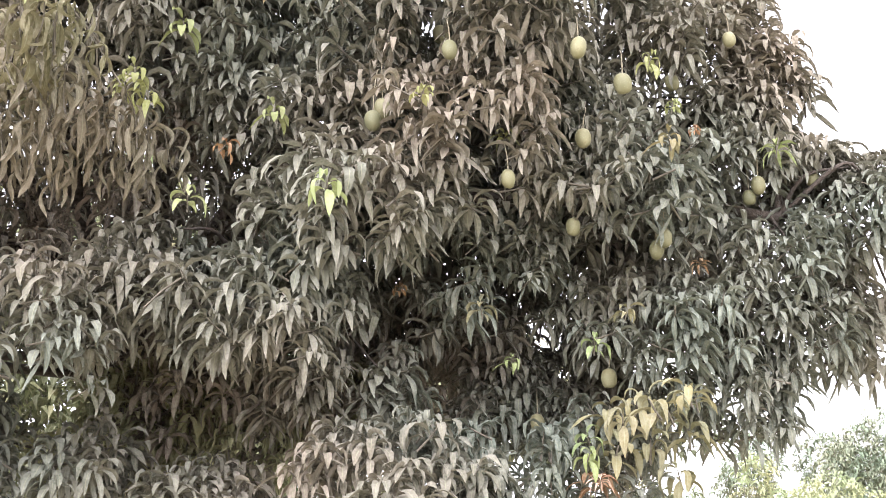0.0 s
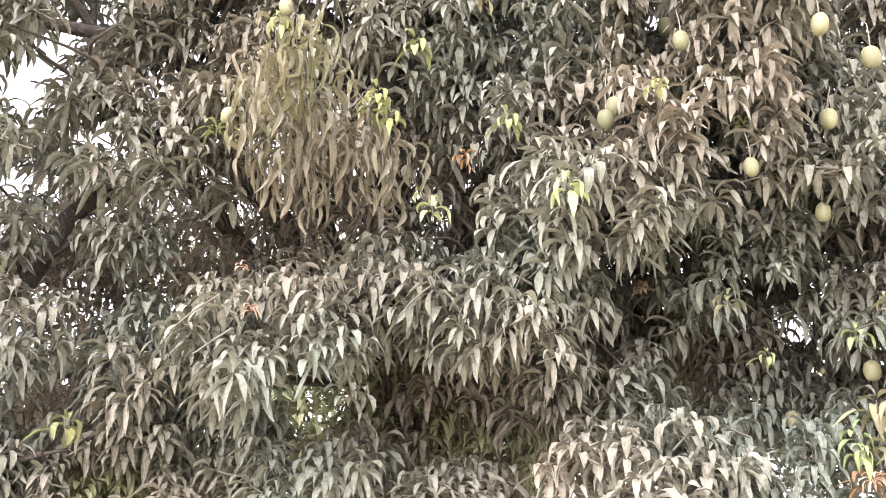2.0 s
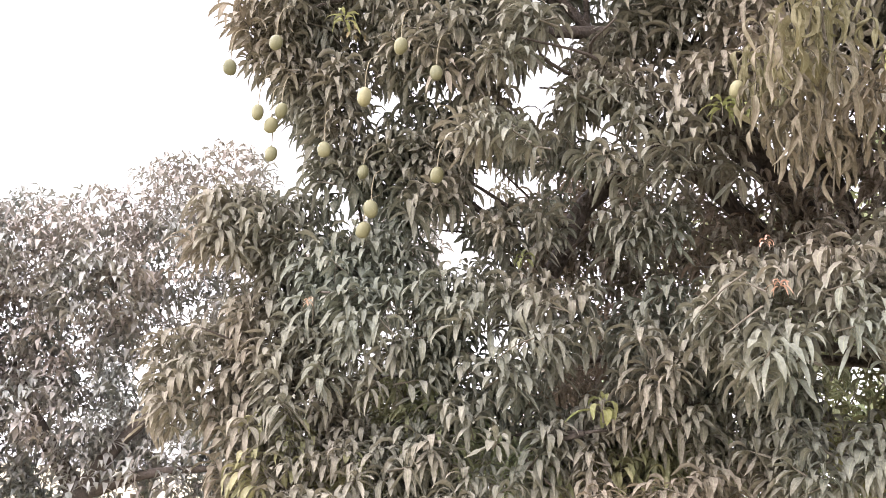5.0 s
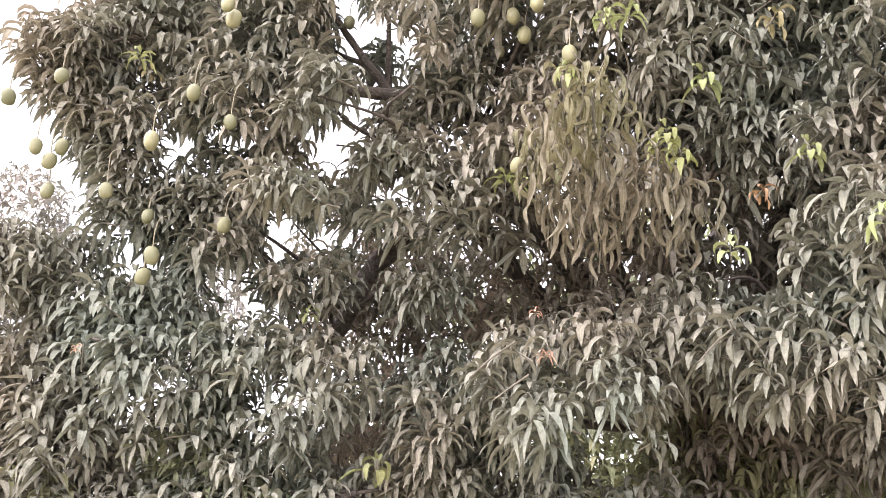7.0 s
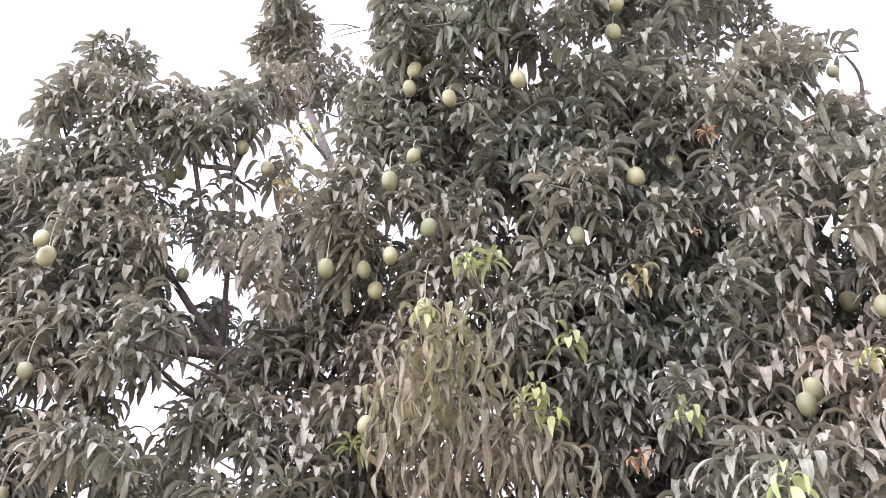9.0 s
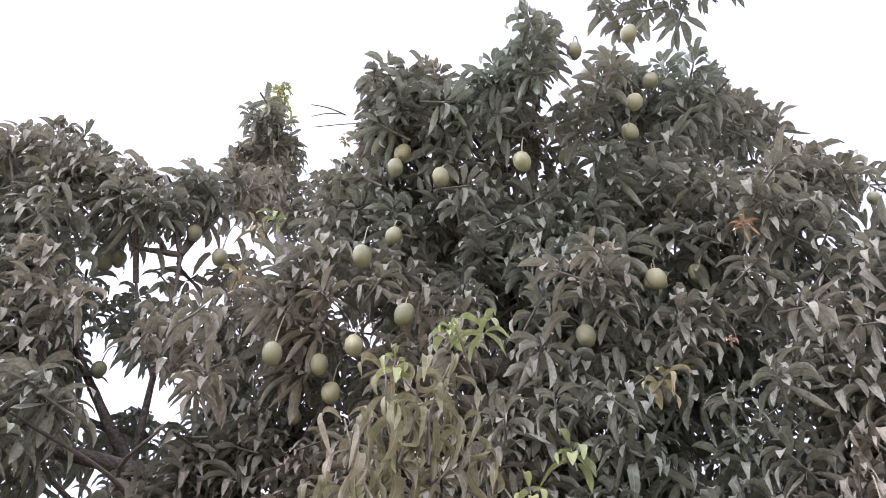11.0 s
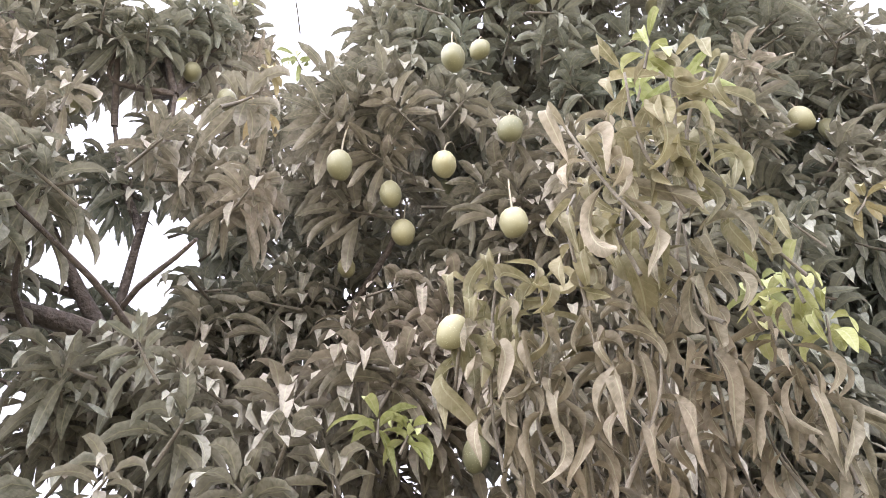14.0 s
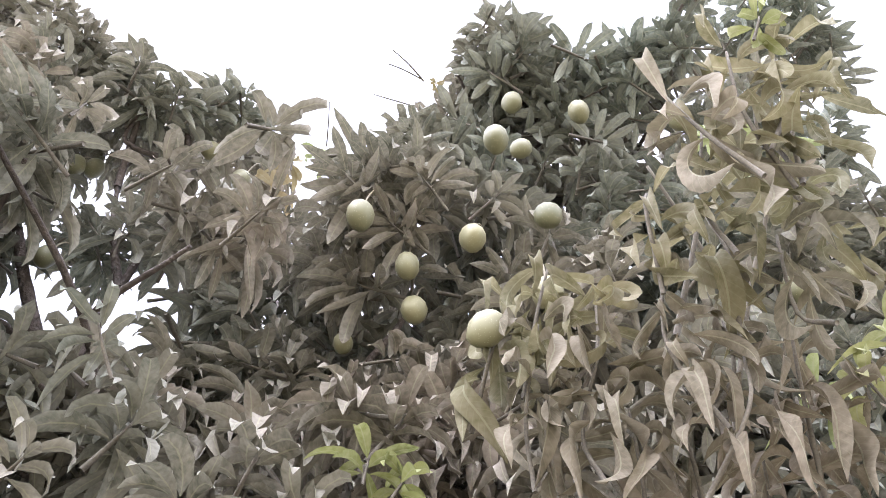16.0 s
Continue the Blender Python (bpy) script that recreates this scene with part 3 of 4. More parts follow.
SPARSE = [
    (-3.93, 5.27, 3.94, 0.60, 0.60), (-2.45, 5.33, 3.87, 0.50, 0.50), (0.68, 6.18, 2.97, 0.50, 0.40), (-2.71, 4.38, 5.09, 0.40, 0.35),
    (-2.33, 4.38, 4.89, 0.32, 0.30), (-2.96, 4.38, 4.63, 0.35, 0.30), (-2.39, 4.40, 5.21, 0.25, 0.20), (-3.20, 4.17, 5.05, 0.35, 0.30),
    (-2.82, 4.02, 4.80, 0.22, 0.20), (-3.34, 4.03, 4.63, 0.30, 0.25), (-2.51, 4.31, 4.62, 0.25, 0.20), (-2.43, 4.14, 5.14, 0.22, 0.20),
    (-3.47, 3.81, 4.96, 0.30, 0.25), (-3.33, 4.01, 5.22, 0.30, 0.30), (-3.05, 4.13, 5.02, 0.25, 0.30), (-3.21, 4.21, 4.84, 0.30, 0.20),
    (-3.27, 3.90, 4.67, 0.25, 0.15), (-3.81, 4.21, 3.76, 0.30, 0.22), (-3.10, 4.02, 4.18, 0.20, 0.25), (-2.72, 4.29, 3.90, 0.25, 0.20),
    (-4.13, 4.22, 3.77, 0.25, 0.20),
]
CREST = [
    (-2.01, 4.22, 3.74, 0.36, 0.36), (-2.29, 4.16, 3.64, 0.30, 0.30), (-1.60, 4.44, 3.93, 0.42, 0.38), (-1.93, 4.16, 5.76, 0.20, 0.24),
    (-1.65, 4.00, 6.04, 0.26, 0.22), (-1.58, 3.99, 5.77, 0.30, 0.28), (0.12, 4.66, 5.53, 0.28, 0.28), (0.53, 4.97, 5.25, 0.16, 0.16),
    (-0.53, 4.30, 6.16, 0.30, 0.25), (-1.77, 3.68, 5.79, 0.08, 0.08), (-1.56, 3.71, 5.80, 0.14, 0.13), (-1.35, 3.76, 5.79, 0.14, 0.12),
    (-1.13, 3.74, 5.87, 0.12, 0.12), (-0.89, 3.67, 5.88, 0.20, 0.17), (-0.90, 3.86, 6.13, 0.20, 0.20), (-1.59, 3.63, 5.96, 0.11, 0.11),
    (-2.47, 3.90, 3.64, 0.20, 0.16), (-2.78, 3.89, 3.91, 0.18, 0.12), (-2.92, 3.92, 4.16, 0.16, 0.12),
]
TOP = [
    (-1.81, 4.10, 5.59, 0.38, 0.42), (-1.28, 4.09, 5.91, 0.42, 0.32), (-0.82, 4.17, 6.00, 0.42, 0.32), (-0.49, 4.59, 5.64, 0.36, 0.30),
    (-1.37, 4.39, 5.41, 0.48, 0.42), (-0.78, 4.54, 5.54, 0.48, 0.46), (-0.15, 4.58, 5.15, 0.48, 0.46), (0.29, 4.89, 5.16, 0.27, 0.27),
    (-1.94, 4.11, 4.95, 0.40, 0.40), (-1.50, 4.29, 4.69, 0.38, 0.38), (-0.93, 4.41, 4.83, 0.48, 0.42), (-1.98, 4.38, 4.33, 0.34, 0.38),
    (-1.14, 4.54, 4.28, 0.46, 0.42),
]
FILL_A = [
    (-0.28, 4.06, 7.12, 0.36, 0.32), (2.35, 5.43, 3.55, 0.36, 0.32), (-4.29, 2.87, 3.27, 0.26, 0.23), (2.38, 5.73, 2.93, 0.26, 0.23),
    (-4.58, 2.98, 2.43, 0.36, 0.32),
]
FILL_PEAK = [
    (-3.40, 4.81, 7.75, 0.20, 0.20), (-3.15, 4.65, 7.73, 0.14, 0.14), (-3.15, 4.89, 7.49, 0.26, 0.26), (-2.98, 4.94, 7.22, 0.22, 0.22),
    (-2.74, 4.32, 6.46, 0.20, 0.20), (-3.12, 4.41, 7.69, 0.12, 0.12), (-3.10, 4.88, 7.83, 0.12, 0.12), (-3.88, 3.66, 6.77, 0.09, 0.09),
    (-3.85, 3.86, 6.81, 0.12, 0.12), (-4.19, 3.87, 6.85, 0.14, 0.14), (-3.68, 3.44, 5.96, 0.14, 0.14), (-3.10, 3.72, 5.98, 0.13, 0.13),
    (-3.21, 4.03, 6.29, 0.13, 0.13), (-2.93, 4.02, 6.22, 0.12, 0.12), (-2.72, 3.97, 6.14, 0.10, 0.10), (-1.60, 3.88, 6.36, 0.12, 0.12),
    (-1.66, 3.72, 6.03, 0.13, 0.13), (-0.24, 5.11, 7.16, 0.12, 0.12), (0.26, 4.94, 6.00, 0.10, 0.10),
    (0.36, 6.02, 6.55, 0.10, 0.10),
]
FILL_LOW = [
    (0.49, 5.66, 3.19, 0.20, 0.18), (0.32, 5.81, 2.96, 0.25, 0.23), (0.57, 5.80, 2.70, 0.22, 0.20), (0.38, 5.70, 2.63, 0.25, 0.23),
    (0.90, 5.86, 3.00, 0.20, 0.18), (0.95, 5.86, 2.64, 0.20, 0.18), (0.24, 5.53, 2.43, 0.20, 0.18), (0.65, 5.58, 2.40, 0.25, 0.23),
    (0.97, 5.53, 2.34, 0.22, 0.20), (0.65, 5.98, 3.19, 0.15, 0.14),
]
FILL_RIGHT = [
    (1.16, 5.23, 4.31, 0.22, 0.20), (1.31, 5.17, 4.19, 0.20, 0.18), (1.68, 5.24, 4.08, 0.20, 0.18), (1.64, 5.30, 3.82, 0.24, 0.22),
    (1.91, 5.34, 3.78, 0.22, 0.20), (1.82, 5.38, 3.62, 0.24, 0.22), (2.08, 5.40, 3.62, 0.20, 0.18), (1.96, 5.44, 3.42, 0.22, 0.20),
    (1.79, 5.28, 4.36, 0.20, 0.18), (2.14, 5.60, 3.27, 0.20, 0.18), (2.21, 5.47, 3.84, 0.13, 0.12),
]
THIN = [
    (-2.69, 3.57, 4.66, 0.20, 0.18), (-2.59, 3.76, 4.66, 0.20, 0.18), (-2.67, 3.74, 4.47, 0.20, 0.18), (-2.60, 3.90, 4.48, 0.20, 0.18),
    (-2.73, 3.55, 4.50, 0.20, 0.18), (-2.87, 3.60, 4.35, 0.20, 0.18), (-2.45, 3.62, 4.46, 0.25, 0.23),
    (-2.56, 3.59, 4.32, 0.20, 0.18), (-2.32, 3.67, 4.55, 0.20, 0.18), (-3.14, 3.98, 4.88, 0.15, 0.14), (-2.73, 4.06, 5.04, 0.15, 0.14),
    (-2.92, 4.01, 5.16, 0.15, 0.14), (-2.69, 4.27, 4.89, 0.18, 0.16), (-3.20, 3.85, 4.97, 0.15, 0.14), (-2.90, 4.31, 4.94, 0.12, 0.11),
    (-3.01, 4.25, 4.81, 0.12, 0.11), (-2.75, 4.28, 4.93, 0.15, 0.14), (-3.14, 3.89, 4.98, 0.12, 0.11),
]
DEEP = [
    (-0.23, 6.02, 3.14, 0.35, 0.28), (-0.51, 6.04, 2.94, 0.35, 0.28), (0.03, 6.06, 3.46, 0.35, 0.28), (-0.06, 6.02, 2.83, 0.30, 0.24),
    (-0.64, 5.94, 3.27, 0.30, 0.24), (0.23, 6.19, 3.07, 0.35, 0.28), (0.38, 6.20, 3.46, 0.35, 0.28), (-2.20, 5.48, 3.97, 0.30, 0.24),
    (-1.84, 5.53, 3.94, 0.30, 0.24), (-1.90, 4.68, 5.65, 0.40, 0.40), (-1.59, 4.84, 5.98, 0.40, 0.40), (-1.73, 4.96, 5.41, 0.40, 0.40),
    (-1.35, 5.14, 5.76, 0.40, 0.40), (-0.99, 5.25, 6.18, 0.40, 0.40), (-0.76, 5.56, 5.78, 0.40, 0.40), (-0.07, 5.84, 6.02, 0.35, 0.35),
    (0.29, 5.73, 6.03, 0.30, 0.30),
]
THIN_LOW = [
    (-3.63, 3.77, 4.03, 0.20, 0.18), (-3.52, 3.93, 3.89, 0.20, 0.18), (-3.61, 3.83, 3.79, 0.20, 0.18), (-3.50, 4.12, 3.85, 0.20, 0.18),
    (-3.40, 3.65, 4.14, 0.20, 0.18), (-3.16, 4.39, 3.89, 0.20, 0.18),
]
FILL_MID = [
    (-2.71, 3.34, 3.99, 0.13, 0.13), (-2.50, 3.59, 4.11, 0.16, 0.16), (-2.64, 3.41, 3.62, 0.12, 0.12),
    (-2.60, 3.47, 4.21, 0.14, 0.14), (-2.82, 3.29, 3.58, 0.14, 0.14),
]
OLIVE_LOW = [
    (-1.80, 5.25, 2.34, 0.28, 0.22), (-1.55, 5.33, 2.52, 0.28, 0.22), (-1.25, 5.37, 2.47, 0.28, 0.22), (-0.98, 5.34, 2.29, 0.28, 0.22),
    (-0.64, 5.46, 2.75, 0.25, 0.20), (-1.32, 5.23, 2.20, 0.28, 0.22), (-0.74, 5.41, 2.50, 0.25, 0.20), (-3.98, 3.13, 2.02, 0.28, 0.22),
    (-3.73, 3.51, 2.02, 0.28, 0.22), (-3.42, 3.77, 2.16, 0.28, 0.22), (-3.12, 4.10, 2.07, 0.28, 0.22), (-2.64, 4.42, 2.08, 0.28, 0.22),
    (-3.64, 3.63, 2.32, 0.25, 0.20),
]
GAPS_LOW = [
    (-0.93, 2.81, 2.36, -3.94, 9.45, 3.45, 0.11), (-0.90, 2.85, 2.31, -3.86, 9.59, 3.27, 0.10), (-0.91, 2.88, 2.20, -3.90, 9.71, 2.86, 0.08),
    (-1.57, 2.26, 2.15, -6.30, 7.43, 2.68, 0.07), (-0.81, 2.96, 2.34, -4.38, 9.56, 3.19, 0.10), (-0.75, 2.98, 2.27, -4.15, 9.66, 2.92, 0.09),
    (-0.84, 2.97, 2.27, -4.49, 9.63, 2.91, 0.08),
]
HOLLOWS = [
    (0.18, 3.00, 2.52, -0.14, 5.33, 3.00, 0.14), (0.31, 2.97, 2.65, 0.10, 5.28, 3.26, 0.13), (0.08, 3.01, 2.44, -0.35, 5.35, 2.85, 0.13),
    (0.24, 3.04, 2.40, -0.02, 5.41, 2.77, 0.10), (-0.83, 2.78, 2.93, -2.09, 4.92, 3.79, 0.10), (-0.69, 2.80, 2.91, -1.82, 4.95, 3.76, 0.10),
    (-0.57, 2.81, 2.91, -1.58, 4.98, 3.76, 0.08), (0.16, 2.96, 2.64, -0.19, 5.26, 3.23, 0.10),
]
GAPS_A = [
    (-1.42, 2.08, 3.02, -5.42, 6.44, 5.66, 0.15), (-1.37, 2.10, 3.10, -5.25, 6.51, 5.93, 0.10), (-1.54, 2.05, 2.79, -5.84, 6.33, 4.85, 0.13),
    (-1.48, 2.13, 2.75, -5.63, 6.59, 4.72, 0.13), (-1.56, 2.06, 2.71, -5.92, 6.36, 4.59, 0.12), (-1.30, 2.24, 2.92, -5.00, 6.97, 5.33, 0.13),
    (-0.97, 2.57, 2.89, -3.89, 8.12, 5.20, 0.13), (-0.73, 2.78, 2.95, -3.05, 8.86, 5.41, 0.10), (-1.18, 2.42, 2.76, -4.58, 7.60, 4.76, 0.09),
    (-1.31, 2.29, 2.75, -5.03, 7.18, 4.72, 0.09), (-1.59, 1.93, 2.99, -6.01, 5.90, 5.55, 0.10), (-1.21, 2.33, 2.91, -4.70, 7.29, 5.28, 0.08),
    (-0.83, 2.76, 2.75, -3.37, 8.80, 4.73, 0.08),
]
GAPS_B = [
    (-1.49, 2.16, 2.64, -5.66, 6.70, 4.36, 0.09), (-1.99, 2.98, 3.91, -5.33, 6.10, 9.59, 0.10), (-1.93, 2.99, 3.92, -5.06, 6.16, 9.63, 0.11),
    (-1.88, 3.04, 3.89, -4.85, 6.37, 9.53, 0.10), (-2.14, 3.11, 3.76, -6.03, 6.69, 8.95, 0.12), (-2.12, 3.16, 3.73, -5.93, 6.91, 8.81, 0.11),
    (-2.02, 3.25, 3.69, -5.49, 7.34, 8.61, 0.09), (-1.93, 3.27, 3.70, -5.10, 7.44, 8.65, 0.09), (-1.65, 2.98, 4.00, -3.84, 6.10, 10.03, 0.11),
    (-1.22, 3.08, 4.05, -1.88, 6.55, 10.24, 0.08), (-1.02, 3.04, 4.14, -0.96, 6.38, 10.64, 0.08), (-2.20, 3.19, 4.06, -5.42, 6.01, 10.14, 0.11),
    (-2.07, 3.26, 4.04, -4.84, 6.30, 10.05, 0.10),
]
GAPS_C = [
    (-2.19, 3.40, 3.90, -5.39, 6.94, 9.43, 0.12), (-2.31, 3.45, 3.85, -5.90, 7.14, 9.17, 0.11), (-2.43, 3.41, 3.85, -6.47, 6.96, 9.18, 0.10),
    (-2.25, 3.52, 3.80, -5.64, 7.48, 8.96, 0.10), (-2.61, 3.65, 4.05, -6.12, 6.72, 10.10, 0.13), (-2.41, 3.68, 4.05, -5.22, 6.86, 10.10, 0.14),
    (-2.56, 3.71, 4.03, -5.88, 6.95, 10.01, 0.11), (-2.68, 3.72, 4.01, -6.41, 7.01, 9.94, 0.10), (-2.43, 3.44, 4.17, -5.32, 5.77, 10.64, 0.11),
    (-2.49, 3.43, 4.17, -5.59, 5.73, 10.64, 0.09), (-2.09, 3.50, 4.16, -3.78, 6.01, 10.63, 0.11), (-1.47, 2.50, 3.84, -5.11, 5.91, 8.20, 0.11),
    (-1.28, 2.54, 3.89, -4.49, 6.07, 8.36, 0.10),
]
GAPS_D = [
    (-1.19, 2.56, 3.92, -4.17, 6.14, 8.45, 0.11), (-1.76, 2.82, 3.37, -6.14, 7.01, 6.55, 0.13), (-1.88, 2.85, 3.27, -6.54, 7.15, 6.21, 0.14),
    (-1.64, 2.58, 3.67, -5.73, 6.19, 7.60, 0.09), (-0.52, 2.64, 4.19, -1.83, 6.39, 9.39, 0.09), (0.09, 3.15, 3.97, 0.28, 8.18, 8.66, 0.09),
    (0.52, 3.03, 2.54, 0.47, 9.35, 3.79, 0.07), (0.56, 3.05, 2.49, 0.63, 9.41, 3.64, 0.07), (0.65, 3.08, 2.42, 0.92, 9.51, 3.38, 0.07),
    (-0.59, 2.81, 2.95, -3.36, 8.57, 5.23, 0.08), (-0.90, 2.77, 2.96, -4.43, 8.45, 5.27, 0.10), (-0.46, 2.82, 2.94, -2.90, 8.62, 5.21, 0.08),
]
OLIVE = [
    (-1.48, 5.25, 2.51, 0.32, 0.28), (-1.26, 5.50, 2.61, 0.32, 0.28), (-0.95, 5.48, 2.42, 0.32, 0.28), (-1.72, 5.36, 2.28, 0.35, 0.28),
    (-0.59, 5.43, 2.58, 0.30, 0.25), (-1.25, 5.37, 2.22, 0.30, 0.25),
]

# open lanes through the leaves: from, to, radius
GAPS = np.array(GAPS_LOW + HOLLOWS + GAPS_A + GAPS_B + GAPS_C + GAPS_D)
GAP_FROM, GAP_RADII = GAPS[:, :3], GAPS[:, 6]
GAP_LENGTHS = np.linalg.norm(GAPS[:, 3:6] - GAP_FROM, axis=1)
GAP_WAYS = (GAPS[:, 3:6] - GAP_FROM) / GAP_LENGTHS[:, None]

CROWN = RIGHT + FRONT + LEFT_LOW + LEFT_HIGH + TOP + CREST + SHOULDER + FILL_A + FILL_PEAK + FILL_LOW + FILL_MID + FILL_RIGHT
tree = empty("mango_tree", (-1.9, 6.6, 0), "large mango tree with dusty grey-green drooping leaves", "tree")
BASE = np.array((-1.9, 6.6, 0.0))


def wood(name, points, r0, r1, parent, material=BARK, steps=5, sides=9, label="", base=BASE):
    c = spline(points, steps)
    rr = np.linspace(r0, r1, len(c))
    vs, qs = tube(c - base, rr, sides, 0.08, rng)
    return part(name, mesh_of(name, vs, qs, [material]), parent, label)


wood("trunk", [(-1.9, 6.6, -0.1), (-1.93, 6.52, 0.5), (-1.85, 6.4, 1.2), (-1.88, 6.15, 2.1), (-1.77, 5.70, 2.72)], 0.3, 0.17, tree, sides=14)
FORK = np.array((-1.77, 5.70, 2.72))
MAIN_LIMBS = [
    ([FORK, (-2.12, 5.45, 3.38), (-2.49, 5.02, 3.96), (-2.83, 4.82, 3.95), (-3.19, 4.56, 3.61), (-3.26, 4.39, 3.23), (-3.37, 4.17, 2.78)], 0.090, 0.045),
    ([FORK, (-2.24, 5.27, 3.62), (-2.34, 4.52, 4.11), (-2.54, 4.44, 4.40), (-2.80, 4.23, 4.46), (-3.12, 3.94, 4.46), (-3.75, 3.68, 4.55)], 0.085, 0.02),
    ([FORK, (-2.48, 5.07, 3.55), (-2.68, 4.35, 3.97), (-2.84, 4.38, 4.32), (-2.95, 4.23, 4.54), (-3.02, 4.11, 4.67), (-3.10, 3.97, 4.84), (-3.20, 3.78, 5.07), (-3.34, 3.62, 5.25)], 0.055, 0.008),
    ([(-2.95, 4.23, 4.54), (-2.91, 4.16, 4.69), (-2.85, 4.06, 4.90), (-2.77, 3.93, 5.21), (-2.74, 3.84, 5.43)], 0.02, 0.008),
    ([(-3.02, 4.11, 4.67), (-3.22, 4.03, 4.77), (-3.36, 3.79, 4.89), (-3.44, 3.59, 4.99)], 0.018, 0.007),
    ([(-2.85, 4.06, 4.90), (-2.93, 3.95, 5.13), (-2.97, 3.86, 5.34)], 0.016, 0.007),
    ([FORK, (-1.57, 5.04, 3.69), (-1.58, 4.71, 4.47)], 0.06, 0.03),
    ([FORK, (-1.10, 5.38, 3.69), (-0.38, 5.36, 4.63), (0.32, 5.14, 5.40)], 0.090, 0.03),
    ([FORK, (-0.93, 5.42, 3.29), (0.16, 4.95, 3.49), (1.10, 5.35, 3.63), (1.81, 5.32, 3.50)], 0.090, 0.03),
    ([FORK, (-1.58, 5.44, 4.03), (-1.44, 4.96, 5.22), (-1.33, 4.34, 6.07)], 0.090, 0.03),
    ([FORK, (-1.37, 5.34, 3.07), (-0.91, 5.07, 3.12)], 0.05, 0.02),
    ([FORK, (-2.02, 6.28, 3.48), (-1.87, 6.76, 4.34)], 0.090, 0.04),
    ([FORK, (-2.61, 5.63, 3.25), (-4.12, 5.62, 3.84)], 0.078, 0.03),
    ([FORK, (-2.19, 5.02, 2.75), (-2.51, 4.48, 2.35), (-2.70, 3.97, 2.22)], 0.034, 0.008),
    ([FORK, (-2.81, 4.85, 2.72), (-3.84, 3.89, 2.54), (-4.27, 3.34, 2.40)], 0.034, 0.008),
]
MAIN_LIMBS.append(([FORK, (-2.3, 5.1, 4.6), (-2.75, 4.75, 6.2), (-3.70, 5.20, 8.30), (-3.33, 4.69, 8.79)], 0.06, 0.006))
for points, r0, r1 in MAIN_LIMBS:
    wood("limb", points, r0, r1, tree)

# thinner branches from the nearest limb into every bough
LIMB_POINTS = np.vstack([spline(p, 4) for p, _, _ in MAIN_LIMBS[:-1]])
HIGH_POINTS = spline(MAIN_LIMBS[-1][0], 4)
for x, y, z, rh, rv in CROWN:
    goal = np.array((x, y, z))
    end = goal + rng.normal(0, 0.5, 3) * (rh, rh, rv * 0.7)
    reach = HIGH_POINTS if z > 6.4 and x < -2.4 else LIMB_POINTS[LIMB_POINTS[:, 0] > -2.5] if x > -2.2 else LIMB_POINTS
    near = reach[np.argmin(np.linalg.norm(reach - end, axis=1) + 2 * np.maximum(0, reach[:, 2] - end[2]))]
    if np.linalg.norm(end - near) > 1.25:
        continue
    middle = (near + end) / 2 + rng.normal(0, 0.08, 3) + (0, 0, 0.1)
    wood("branch", [near, middle, end], 0.015, 0.005, tree, sides=6)

# thin bare shoots that stand out of the leaves
for points, r0, r1 in [
    ([(-2.52, 4.02, 3.70), (-2.61, 3.97, 3.75), (-2.76, 4.03, 3.87)], 0.006, 0.003),
    ([(-1.35, 4.18, 3.50), (-1.28, 3.94, 3.73), (-1.21, 3.76, 3.90), (-1.16, 3.66, 3.99), (-1.16, 3.47, 4.08)], 0.006, 0.003),
    ([(-1.22, 3.83, 3.84), (-1.30, 3.68, 3.94), (-1.37, 3.56, 4.04)], 0.005, 0.003),
    ([(-1.38, 3.76, 3.72), (-1.30, 3.60, 3.89)], 0.006, 0.004),
    ([(-1.69, 3.72, 2.84), (-1.75, 3.64, 2.76), (-1.80, 3.55, 2.66)], 0.005, 0.003),
    ([(-1.64, 3.75, 2.70), (-1.67, 3.67, 2.64), (-1.71, 3.59, 2.57)], 0.005, 0.003),
    ([(-0.90, 4.09, 2.91), (-0.94, 4.01, 2.84), (-0.98, 3.93, 2.75)], 0.005, 0.003),
    ([(-2.60, 3.47, 2.60), (-2.63, 3.39, 2.56), (-2.67, 3.31, 2.49)], 0.004, 0.002),
    ([(-1.87, 3.96, 6.29), (-2.01, 3.88, 6.24), (-2.16, 3.80, 6.17)], 0.004, 0.002),
    ([(-1.94, 3.75, 6.09), (-1.99, 3.67, 6.06), (-2.04, 3.60, 6.01)], 0.004, 0.002),
    ([(-1.95, 3.74, 6.09), (-2.01, 3.69, 6.05), (-2.06, 3.65, 5.99)], 0.003, 0.002),
    ([(-2.36, 3.96, 6.01), (-2.34, 3.87, 6.02), (-2.32, 3.78, 6.01)], 0.003, 0.002),
]:
    wood("shoot", points, r0, r1, tree, TWIG, sides=6, label="thin pale bare shoot")


